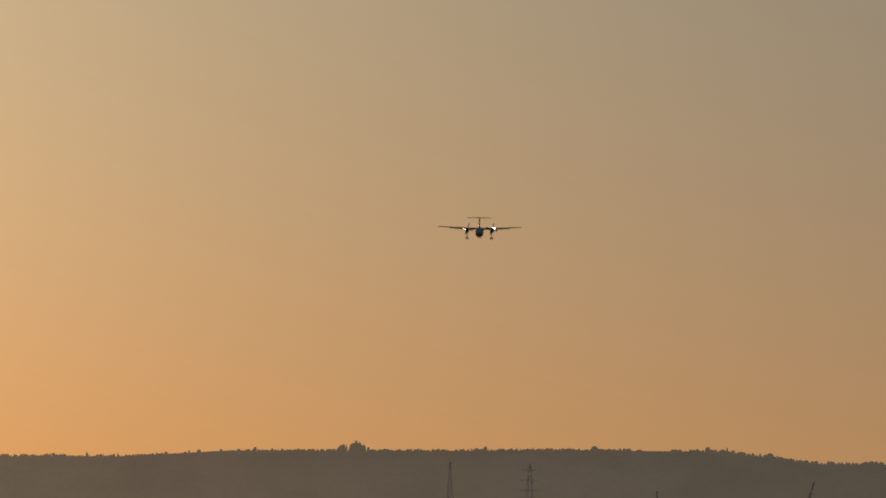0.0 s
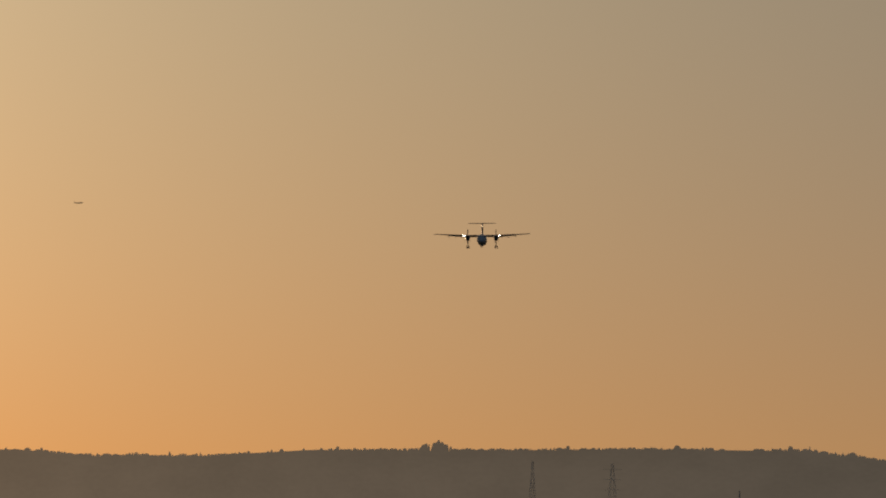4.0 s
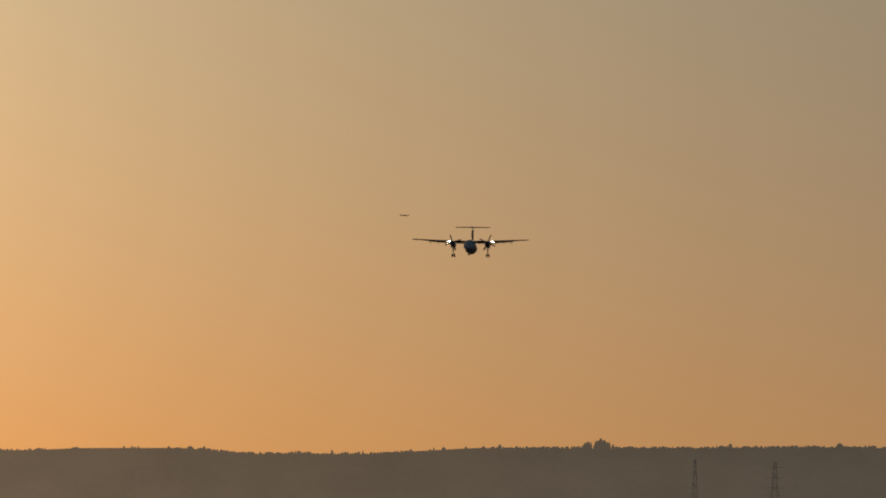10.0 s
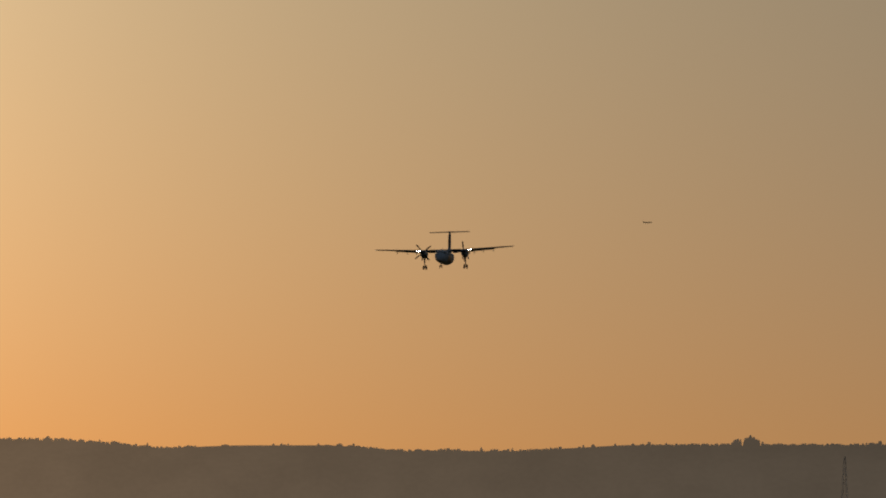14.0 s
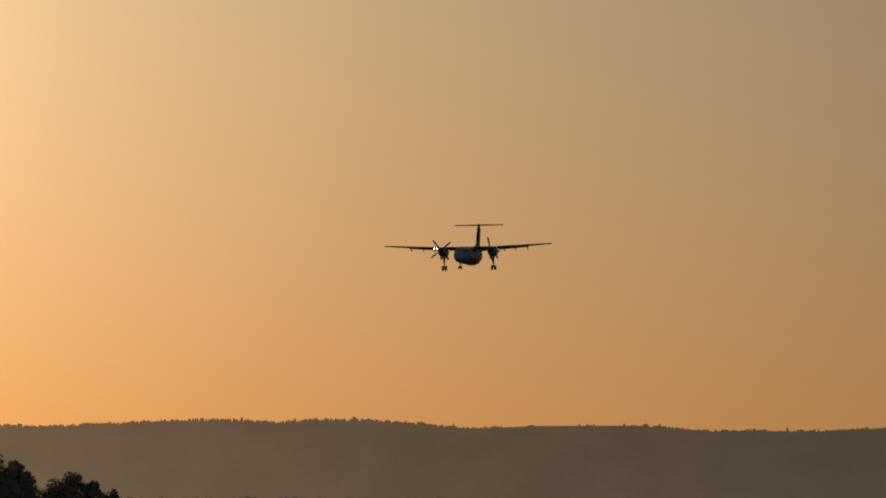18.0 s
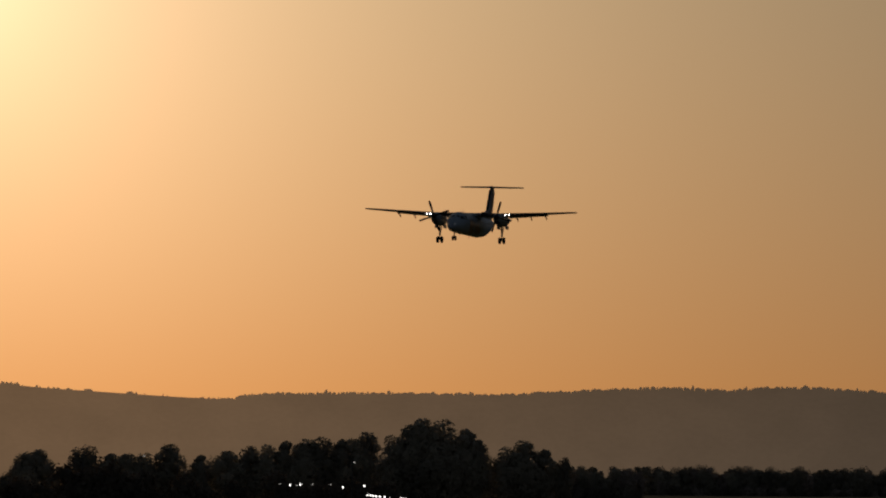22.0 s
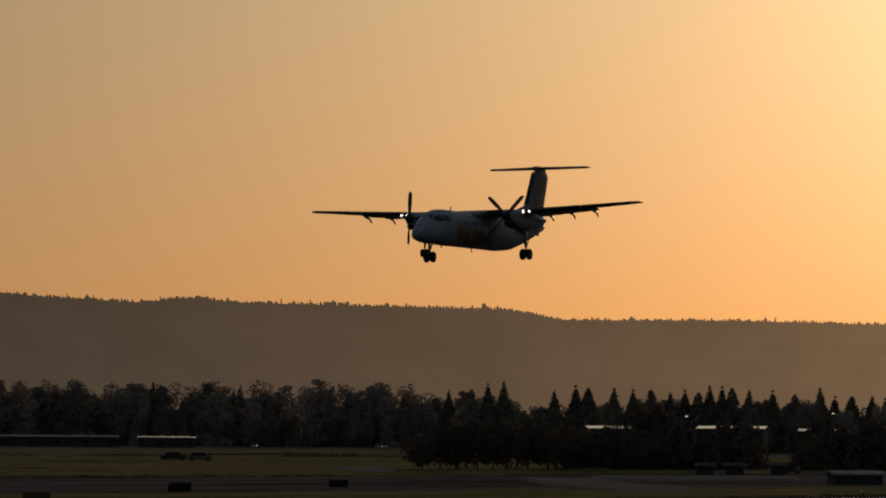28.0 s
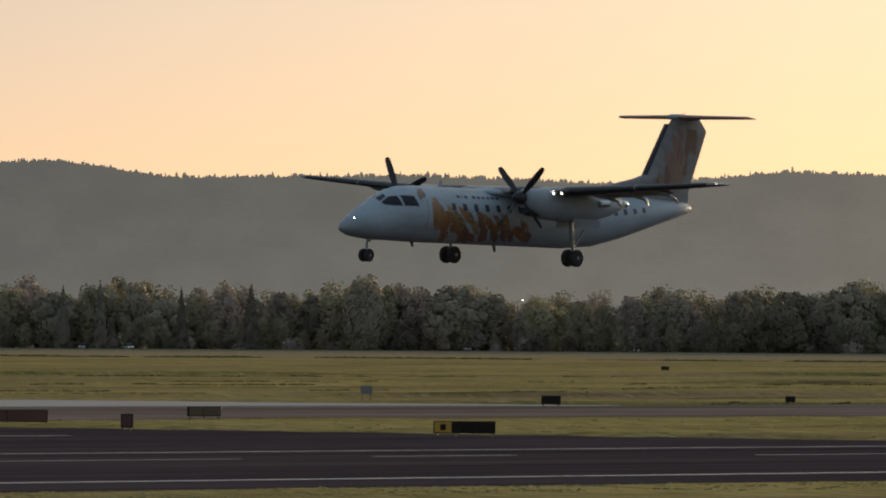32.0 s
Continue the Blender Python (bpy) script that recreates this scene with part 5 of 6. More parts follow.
def build_signs():
    panel_sign(242.1, 292.4, 3.65, 0.72, ((0.29, "sign_yellow", 1), (0.09, "sign_black", 0), (0.62, "sign_black", 0)), "long black taxiway sign with one yellow panel in the grass")
    panel_sign(269.3, 353.4, 2.5, 0.68, ((0.45, "sign_ochre", 0), (0.55, "sign_ochre", 0)), "dull yellow taxiway sign seen at an angle", 25)
    panel_sign(240.5, 336.4, 5.2, 0.78, ((0.5, "sign_red", 0), (0.5, "sign_red", 0)), "long dull red runway sign at the exit")
    panel_sign(234.0, 314.8, 0.75, 0.85, ((1.0, "sign_red", 0),), "narrow dark red marker box at the exit")
    for x, y, w, h, mat in ((342.2, 402.2, 1.6, 0.72, "sign_black"), (376.1, 410.2, 0.85, 0.5, "sign_black"), (388.7, 399.8, 1.2, 0.72, "sign_black"), (373.9, 340.7, 1.35, 0.7, "sign_black"), (351.4, 342.0, 1.7, 0.75, "sign_ochre"), (402.3, 334.6, 1.45, 0.72, "sign_ochre"),
                         (420.0, 296.6, 1.9, 0.75, "sign_black"), (415.2, 268.9 + 1.6, 2.1, 0.9, "sign_ochre"), (499.8, 310.2, 1.9, 0.72, "sign_black"), (557.6, 327.2, 1.9, 0.75, "sign_black"), (509.7, 316.1, 2.0, 0.8, "sign_black")):
        panel_sign(x, y, w, h, ((1.0, mat, 0),), "small black taxiway sign box in the grass" if mat == "sign_black" else "small dull yellow-brown taxiway sign in the grass", 12 if mat == "sign_ochre" else 0)
    for x, y, w in ((829.6, 775.1, 2.2), (810.9, 773.9, 1.6), (954, 800, 1.3), (790, 800, 2.0), (814.6, 797.4, 1.3), (725, 703, 0.8), (650.8, 738.1, 1.2), (1050.3, 863.9, 1.2), (640, 905, 1.8)):
        panel_sign(x, y, w, 0.55, ((1.0, "sign_black", 0),), "low dark marker sign far out in the grass")


def edge_lamp(x, y, glow="lamp_weak"):
    lamp = thing("edge_lamp", "small glowing airfield edge lamp on a short stake", "lamp", "edge lamps", at=pose(x, y, 0.02))
    bm = bmesh.new()
    tube(bm, (0, 0, -0.2), (0, 0, 0.30), 0.04, 0.03, 8)
    part("stake", bm, M["steel_dark"], lamp)
    bm = bmesh.new()
    bmesh.ops.create_uvsphere(bm, u_segments=10, v_segments=6, radius=0.028)
    bulb = part("bulb", bm, M[glow], lamp)
    bulb.location = (0, 0, 0.37)


def tufts(name, label, places, mat):
    """Tussocks of a few leaning blades each. places: (x, y, width, height)."""
    rng = random.Random(len(places))
    verts, faces = [], []
    for x, y, w, h in places:
        z = ground_height(x, y) - 0.05
        for _ in range(4):
            a = rng.uniform(-0.5, 0.5) - 0.7
            cx, cy = x + rng.uniform(-w, w) * 0.5, y + rng.uniform(-w, w) * 0.5
            dx, dy = math.cos(a) * w * 0.32, math.sin(a) * w * 0.32
            b = len(verts)
            verts += [(cx - dx, cy - dy, z), (cx + dx, cy + dy, z), (cx + rng.uniform(-0.4, 0.6) * w, cy + rng.uniform(-0.2, 0.2) * w, z + h * rng.uniform(0.6, 1.15)), (cx - dx * 0.6, cy - dy * 0.6, z + h * rng.uniform(0.5, 0.9))]
            faces.append((b, b + 1, b + 2, b + 3))
    me = bpy.data.meshes.new(name)
    me.from_pydata(verts, [], faces)
    me.materials.append(mat)
    tagged(new(name, me), label, "grass", kind="stuff")


def build_tufts():
    M["tussock"] = material("tussock", (0.11, 0.095, 0.038), (0.17, 0.14, 0.06), 0.4, 0.95, spec=0.0)
    M["straw"] = material("straw_grass", (0.30, 0.26, 0.09), (0.40, 0.34, 0.15), 0.2, 0.95, spec=0.0)
    rng = random.Random(8)
    dark, pale = [], []
    # ragged dark lines of longer grass along ditches and pavement edges
    for line, x0, x1, gap, tall, seed in ((268.8, 255, 620, 0.15, 0.16, 1.0), (342.4, 236, 348, 0.05, 0.14, 2.0), (412.2, 335, 700, 0.0, 0.16, 3.0), (458, 300, 720, 0.12, 0.15, 4.0), (474, 320, 700, 0.2, 0.16, 9.0), (497, 340, 760, 0.05, 0.22, 5.0), (545, 380, 800, 0.05, 0.24, 6.0), (575, 400, 800, 0.2, 0.2, 7.0), (640, 420, 900, 0.1, 0.25, 8.0), (312, 260, 400, 0.25, 0.12, 10.0), (196.4, 120, 300, 0.1, 0.10, 11.0)):
        x = x0
        while x < x1:
            x += rng.uniform(0.15, 0.5)
            if noise.noise((x * 0.03, seed, 0.0)) + 0.5 * noise.noise((x * 0.15, seed, 4.0)) > gap:
                dark.append((x, line + noise.noise((x * 0.008, seed, 7.0)) * 8 * (line > 420) + rng.uniform(-0.5, 0.5), rng.uniform(0.4, 1.1), tall * rng.uniform(0.25, 0.9)))
    # the dark line of rough growth that ends the mown field
    for k in range(5200):
        a = 27 + 31 * k / 5200
        r = 1285 + 40 * noise.noise((a * 0.25, 0.5, 0.0)) + rng.gauss(0, 7)
        thick = 0.5 + noise.noise((a * 1.3, 2.5, 0.0)) + 0.5 * noise.noise((a * 7.0, 5.5, 0.0))
        if thick > 0:
            dark.append((math.cos(radians(a)) * r, math.sin(radians(a)) * r, rng.uniform(0.4, 1.0), rng.uniform(0.12, 0.42) * min(1, thick + 0.3)))
    for _ in range(9000):
        y = rng.choice((rng.uniform(186, 196.5), rng.uniform(270, 342), rng.uniform(414, 660)))
        x = y * rng.uniform(0.68, 1.5)
        if 268 < y < 343 and connector_left(x, y) < 2 or y < 450 and x < 340 and y > 400 or x > 345 and apron_edge(x) - 1 < y < 345:
            continue
        pale.append((x, y, rng.uniform(0.2, 0.6), rng.uniform(0.03, 0.09)))
    tufts("tussock_grass", "dark ragged lines of longer grass along the ditches", dark, M["tussock"])
    tufts("straw_grass", "scattered straw-coloured grass tufts on the mown field", pale, M["straw"])


def beacon_station():
    """The round navigation station with its chequered fence."""
    st = thing("navigation_beacon", "round navigation station with red and white striped screen and pale mast", "beacon", at=facing(552.2, 555.9))
    bm = bmesh.new()
    tube(bm, (0, 0, -0.3), (0, 0, 0.25), 2.7, 2.7, 24)
    part("base", bm, M["concrete"], st)
    n = 16
    for k in range(n):
        a0, a1 = k * math.tau / n, (k + 1) * math.tau / n
        bm = bmesh.new()
        pts = [(math.cos(a) * r, math.sin(a) * r) for a in (a0, a1) for r in (2.5, 2.42)]
        vs = [[bm.verts.new((*p, z)) for p in pts] for z in (0.25, 2.0)]
        for i, j in ((0, 2), (2, 3), (3, 1), (1, 0)):
            bm.faces.new((vs[0][i], vs[0][j], vs[1][j], vs[1][i]))
        bm.faces.new([vs[1][i] for i in (0, 2, 3, 1)])
        bmesh.ops.recalc_face_normals(bm, faces=bm.faces)
        part("screen_panel", bm, M["paint_red"] if k % 2 else M["paint_white"], st)
    bm = bmesh.new()
    tube(bm, (0.2, 0, 0), (0.2, 0, 2.4), 0.75, 0.7, 16)
    tube(bm, (0.2, 0, 2.4), (0.2, 0, 3.9), 0.42, 0.34, 12)
    part("mast", bm, M["mast_blue"], st, "pale blue-grey mast", smooth=False)
    bm = bmesh.new()
    tube(bm, (-1.5, 0.3, 1.8), (-1.5, 0.3, 2.55), 0.32, 0.3, 12)
    tube(bm, (-1.9, 0.3, 2.55), (-0.6, 0.3, 2.62), 0.05, 0.05, 8)
    part("drum", bm, M["paint_white"], st, "white equipment drum")
    for x in (-3.3, 3.3):
        bm = bmesh.new()
        box(bm, x - 0.55, x + 0.55, -0.4, 0.4, -0.2, 0.75)
        part("cabinet", bm, M["wall_dark"], st)


def vehicle(name, label, x, y, heading, length, width, low, high, cab, mat, lamps="", category="vehicle", group=""):
    """A parked vehicle: body, glazed cab, wheels and lamps. low and high: the body's and the cab's heights."""
    car = thing(name, label, category, group, at=pose(x, y, 0.06, 0, 0, heading))
    bm = bmesh.new()
    box(bm, -length / 2, length / 2, -width / 2, width / 2, 0.32, low)
    bmesh.ops.bevel(bm, geom=bm.edges[:], offset=0.09, segments=2, affect="EDGES")
    part("body", bm, mat, car, smooth=False)
    if cab:
        x0, x1 = cab
        bm = bmesh.new()
        slope = 0.28 * (high - low)
        loft(bm, [[(x0, -width / 2 + 0.06, low - 0.05), (x1, -width / 2 + 0.06, low - 0.05), (x1, width / 2 - 0.06, low - 0.05), (x0, width / 2 - 0.06, low - 0.05)], [(x0 + slope, -width / 2 + 0.18, high), (x1 - slope * 1.6, -width / 2 + 0.18, high), (x1 - slope * 1.6, width / 2 - 0.18, high), (x0 + slope, width / 2 - 0.18, high)]])
        part("cab", bm, M["glass"], car, "dark glazed cab")
        bm = bmesh.new()
        box(bm, x0 + slope, x1 - slope * 1.6, -width / 2 + 0.17, width / 2 - 0.17, high, high + 0.05)
        part("roof", bm, mat, car)
    r = 0.33 if length < 6 else 0.5
    for wx in (-length * 0.32, length * 0.32):
        for wy in (-1, 1):
            bm = bmesh.new()
            tube(bm, (wx, wy * (width / 2 - 0.2), r), (wx, wy * (width / 2 + 0.02), r), r, r, 14)
            part("wheel", bm, M["rubber"], car)
    if lamps:
        for wy in (-1, 1):
            bm = bmesh.new()
            bmesh.ops.create_uvsphere(bm, u_segments=8, v_segments=6, radius=0.085)
            h = part("headlamp", bm, M[lamps], car, "glowing headlamp")
            h.location = (length / 2 - 0.02, wy * (width / 2 - 0.3), 0.68)
    return car


def tank_trailer(x, y):
    t = thing("tank_trailer", "dark cylindrical tank trailer with hose stand parked in the field", "tank", at=facing(x, y))
    bm = bmesh.new()
    n = 22
    rings = [[(px, math.cos(k * math.tau / n) * r, 1.75 + math.sin(k * math.tau / n) * r) for k in range(n)] for px, r in ((-2.9, 0.4), (-2.75, 1.0), (-2.45, 1.25), (2.45, 1.25), (2.75, 1.0), (2.9, 0.4))]
    loft(bm, rings)
    part("tank", bm, M["truck_dark"], t, "dark steel tank", smooth=True)
    bm = bmesh.new()
    box(bm, -2.8, 3.4, -0.9, 0.9, 0.45, 0.62)
    part("frame", bm, M["steel_dark"], t)
    for wx in (-1.6, -0.5, 1.8):
        for wy in (-0.9, 0.9):
            bm = bmesh.new()
            tube(bm, (wx, wy - 0.13, 0.48), (wx, wy + 0.13, 0.48), 0.48, 0.48, 14)
            part("wheel", bm, M["rubber"], t)
    bm = bmesh.new()
    for lx in (-4.3, -3.7):
        tube(bm, (lx, 0, -0.1), (lx, 0, 2.9), 0.09, 0.09, 8)
    box(bm, -5.0, -3.2, -0.4, 0.4, 2.75, 2.92)
    part("hose_stand", bm, M["steel_dark"], t)
    bm = bmesh.new()
    tube(bm, (2.6, 0, 1.6), (5.4, 0, 0.75), 0.09, 0.09, 8)
    box(bm, 3.6, 5.6, -0.6, 0.6, 0.2, 0.8)
    part("drawbar", bm, M["steel_dark"], t)
    bm = bmesh.new()
    tube(bm, (1.4, 0, 2.9), (1.4, 0, 3.4), 0.3, 0.28, 12)
    part("hatch", bm, M["steel"], t, "bright metal hatch")


def crate(a, r, size):
    """A lidded equipment crate on two runners."""
    w, d, h = size
    c = thing("equipment_crate", "dark lidded equipment crate set down on the grass", "crate", "crates beside the parked bus", at=facing(math.cos(radians(a)) * r, math.sin(radians(a)) * r, 8, 0.12))
    bm = bmesh.new()
    box(bm, -w / 2, w / 2, -d / 2, d / 2, 0.1, h)
    bmesh.ops.bevel(bm, geom=bm.edges[:], offset=0.03, segments=1, affect="EDGES")
    part("case", bm, M["wall_brown"], c)
    bm = bmesh.new()
    box(bm, -w / 2 - 0.04, w / 2 + 0.04, -d / 2 - 0.04, d / 2 + 0.04, h, h + 0.08)
    part("lid", bm, M["truck_dark"], c)
    for x in (-w * 0.35, w * 0.35):
        bm = bmesh.new()
        box(bm, x - 0.06, x + 0.06, -d / 2, d / 2, -0.2, 0.1)
        part("runner", bm, M["steel_dark"], c)


def field_fence(a0, a1, r):
    """A low post-and-rail fence along an arc of the field."""
    fence = thing("field_fence", "low grey post-and-rail fence across the field", "fence")
    n = max(2, int(radians(abs(a1 - a0)) * r / 2.6))
    spots = []
    for k in range(n + 1):
        a = radians(a0 + (a1 - a0) * k / n)
        x, y = math.cos(a) * r, math.sin(a) * r
        spots.append((x, y, ground_height(x, y)))
    for x, y, z in spots:
        bm = bmesh.new()
        tube(bm, (x, y, z - 0.3), (x, y, z + 1.15), 0.06, 0.05, 6)
        part("post", bm, M["wall_grey"], fence)
    for p, q in zip(spots, spots[1:]):
        for h in (0.55, 1.05):
            bm = bmesh.new()
            tube(bm, (p[0], p[1], p[2] + h), (q[0], q[1], q[2] + h), 0.035, 0.035, 5)
            part("rail", bm, M["wall_grey"], fence)


def shed(name, label, a, r, length, depth, wall_h, ridge, roof="roof_metal", wall="wall_dark", extra=0.0, doors=2):
    x, y = math.cos(radians(a)) * r, math.sin(radians(a)) * r
    b = thing(name, label, "building", at=facing(x, y, extra))
    bm = bmesh.new()
    box(bm, -length / 2, length / 2, -depth / 2, depth / 2, -0.4, wall_h)
    part("wall", bm, M[wall], b)
    bm = bmesh.new()
    e = 0.4
    prof = [(-depth / 2 - e, wall_h - 0.08), (0, wall_h + ridge), (depth / 2 + e, wall_h - 0.08), (depth / 2 + e, wall_h + 0.1), (0, wall_h + ridge + 0.2), (-depth / 2 - e, wall_h + 0.1)]
    loft(bm, [[(px, py, pz) for py, pz in prof] for px in (-length / 2 - e, length / 2 + e)])
    part("roof", bm, M[roof], b, "pale metal roof catching the light" if roof == "roof_metal" else "")
    for k in range(doors):
        c = -length / 2 + length * (k + 0.5) / doors
        bm = bmesh.new()
        box(bm, c - length * 0.16 / doors, c + length * 0.16 / doors, -depth / 2 - 0.06, -depth / 2 + 0.02, 0, wall_h * 0.7)
        part("door", bm, M["steel_dark"], b)
        bm = bmesh.new()
        box(bm, c + length * 0.24 / doors, c + length * 0.38 / doors, -depth / 2 - 0.05, -depth / 2 + 0.02, wall_h * 0.4, wall_h * 0.72)
        part("window", bm, M["glass"], b)
    return b


def lattice_mast(name, label, a, r, top, foot, lean=0.0, arms=0):
    """A tapering lattice tower of four legs and crossed bracing."""
    x, y = math.cos(radians(a)) * r, math.sin(radians(a)) * r
    mast = thing(name, label, "mast", at=facing(x, y, 20) @ pose(0, 0, 0, 0, lean, 0))
    def corner(k, z):
        w = foot * (1 - 0.88 * z / top) / 2
        return ((w, w), (-w, w), (-w, -w), (w, -w))[k % 4] + (z,)
    for k in range(4):
        bm = bmesh.new()
        tube(bm, corner(k, -1), corner(k, top), 0.085, 0.05, 5)
        part("leg", bm, M["mast_grey"], mast)
    bm = bmesh.new()
    steps = 9
    for s in range(steps):
        z0, z1 = top * s / steps, top * (s + 1) / steps
        for k in range(4):
            tube(bm, corner(k, z0), corner(k + 1, z1), 0.032, 0.032, 4, False)
            tube(bm, corner(k + 1, z0), corner(k, z1), 0.032, 0.032, 4, False)
    part("bracing", bm, M["mast_grey"], mast)
    for k in range(arms):
        bm = bmesh.new()
        z = top * (0.72 + 0.11 * k)
        tube(bm, (-foot * 0.7, 0, z), (foot * 0.7, 0, z), 0.06, 0.06, 5)
        part("cross_arm", bm, M["mast_grey"], mast)


# the stakes are added; the bulbs stand in for distant lamps and sun glints
def approach_light(a, r, z, bright):
    light = thing("approach_light", "small glowing bulb on an added thin stake, for a distant bright point", "lamp", "approach lights", at=polar(a, r))
    bm = bmesh.new()
    tube(bm, (0, 0, -0.3), (0, 0, z), 0.05, 0.04, 6)
    part("stake", bm, M["steel_dark"], light)
    bm = bmesh.new()
    bmesh.ops.create_uvsphere(bm, u_segments=8, v_segments=6, radius=0.2 if bright else 0.12)
    part("bulb", bm, M["lamp"] if bright else M["lamp_weak"], light).location = (0, 0, z + 0.1)


def light_pole(a, r, h, lit):
    pole = thing("light_pole", "thin street light pole before the trees", "pole", "light poles", at=polar(a, r))
    bm = bmesh.new()
    tube(bm, (0, 0, -0.3), (0, 0, h), 0.14, 0.08, 8)
    tube(bm, (0, 0, h - 0.1), (1.6, 0, h + 0.2), 0.06, 0.05, 6)
    part("post", bm, M["steel_dark"], pole)
    bm = bmesh.new()
    box(bm, 1.35, 1.95, -0.13, 0.13, h + 0.12, h + 0.28)
    part("lantern", bm, M["lamp_weak"] if lit else M["steel"], pole)


def build_field_things():
    M["mast_blue"] = material("mast_blue", (0.33, 0.42, 0.46), (0.28, 0.36, 0.40), 3, 0.5)
    M["mast_grey"] = material("mast_grey", (0.58, 0.53, 0.48), (0.66, 0.61, 0.55), 1, 0.7)
    M["roof_grey"] = material("roof_grey", (0.24, 0.23, 0.22), (0.30, 0.29, 0.27), 0.3, 0.6)
    M["wall_brown"] = material("wall_brown", (0.06, 0.052, 0.045), (0.09, 0.078, 0.066), 0.6, 0.85)
    M["car_white"] = material("car_white", (0.6, 0.6, 0.58), (0.5, 0.5, 0.48), 2, 0.3)
    M["car_grey"] = material("car_grey", (0.15, 0.16, 0.17), (0.2, 0.2, 0.21), 2, 0.3)
    M["sign_ochre"] = material("sign_ochre", (0.10, 0.07, 0.038), (0.14, 0.10, 0.05), 3, 0.6)
    build_signs()
    build_tufts()
    beacon_station()
    for x, y in ((200.5, 211.2), (255.5, 270.2), (350.1, 451.7), (436, 270.6), (449, 386), (560, 270.3), (590, 413.6)):
        edge_lamp(x, y)
    edge_lamp(813, 799)
    tank_trailer(897.1, 659.4)
    vehicle("bus", "long dark bus parked beside the field", 930.6, 646.4, 125, 9.3, 2.5, 2.5, 2.62, None, M["truck_dark"], category="bus")
    vehicle("van", "pale grey van parked beside the field", 927.8, 652.6, 125, 4.2, 1.9, 1.3, 2.0, (-2.0, 1.7), M["car_grey"], category="van")
    vehicle("pickup_truck", "low dark pickup truck parked beside the field", 919.6, 655.8, 125, 4.8, 1.9, 1.0, 1.55, (-1.3, 1.1), M["truck_dark"], category="truck")
    for a, r, long, paint in ((31.87, 1112, 4.6, "truck_dark"), (31.64, 1108, 4.2, "car_grey")):
        vehicle("car", "dark car standing beside the grass of the field", math.cos(radians(a)) * r, math.sin(radians(a)) * r, a - 90, long, 1.85, 0.95, 1.5, (-1.5, 1.2), M[paint], "lamp_faint", "car")
    # far lamps of unknown kind, given as bulbs on added stakes
    for a, z in ((34.55, 0.9), (34.43, 0.6), (31.55, 0.7)):
        approach_light(a, 1120, z, 0)
    for a, bright in ((40.232, 0), (40.117, 1), (39.49, 0), (39.26, 0), (39.08, 0)):
        approach_light(a, 1734, 1.6, bright)
    for a, r, size in ((36.05, 1118, (1.6, 1.0, 0.9)), (35.72, 1122, (2.2, 1.2, 0.7)), (35.30, 1124, (1.3, 1.0, 1.1)), (35.62, 1119, (0.9, 0.9, 0.8)), (33.95, 1180, (1.8, 1.1, 0.9))):
        crate(a, r, size)
    field_fence(36.02, 35.15, 1140)
    field_fence(34.15, 33.45, 1250)
    cabinet = thing("equipment_cabinet", "grey equipment cabinet on a post in the grass", "cabinet", at=facing(341.4, 425.4))
    bm = bmesh.new()
    box(bm, -0.5, 0.5, -0.2, 0.2, 0.7, 1.4)
    part("case", bm, M["wall_grey"], cabinet)
    for lx in (-0.35, 0.35):
        bm = bmesh.new()
        tube(bm, (lx, 0, -0.3), (lx, 0, 0.72), 0.04, 0.04, 8)
        part("leg", bm, M["steel_dark"], cabinet)
    # sheds and halls at the edge of the wood
    shed("hangar", "long low hall with a dull grey roof before the trees", 32.98, 1737, 37, 7, 2.75, 0.3, roof="roof_grey", wall="wall_brown", extra=3, doors=5)
    shed("hangar", "low hall with a pale metal roof before the trees", 31.93, 1733, 15, 7, 2.75, 0.12, roof="roof_metal", wall="wall_brown", extra=-2, doors=2)
    shed("hangar", "dark hall with a pale metal roof among the trees", 27.85, 1335, 16.5, 10, 6.05, 0.4, roof="roof_metal", extra=8, doors=3)
    shed("hangar", "dark hall with a pale metal roof among the trees", 26.9, 1330, 13.5, 10, 6.15, 0.4, roof="roof_metal", extra=-6, doors=3)
    shed("shed", "small shed with a pale roof among the trees", 26.15, 1300, 7, 6, 5.75, 0.35, doors=1)
    shed("shed", "low dark shed at the edge of the field", 25.82, 740, 5.5, 4, 1.1, 0.3, "roof_grey", "wall_brown", 15, 2)
    shed("shed", "low grey shed beside the thicket", 27.15, 880, 2.2, 2.2, 1.1, 0.3, "wall_brown", "wall_brown", 5, 1)
    shed("shed", "low grey shed beside the thicket", 26.88, 882, 2.4, 2.2, 1.1, 0.3, "wall_brown", "wall_brown", -5, 1)
    shed("shed", "low grey shed beside the thicket", 26.50, 885, 2.0, 2.2, 1.2, 0.3, "wall_brown", "wall_brown", 0, 1)
    shed("shed", "shed with a pale roof before tall trees", 22.36, 1255, 7.5, 6, 3.7, 0.8, "roof_metal", "wall_dark", 0, 1)
    shed("shed", "grey shed in the thicket", 24.25, 1150, 4.5, 4, 2.6, 0.6, "wall_grey", "wall_grey", 0, 1)
    vehicle("pickup_truck", "dark pickup truck beside the shed", 803.6, 398.6, 20, 4.8, 1.9, 1.0, 1.6, (-1.3, 1.1), M["truck_dark"], category="truck")
    # cars with their lamps on along the road before the wood
    rng = random.Random(41)
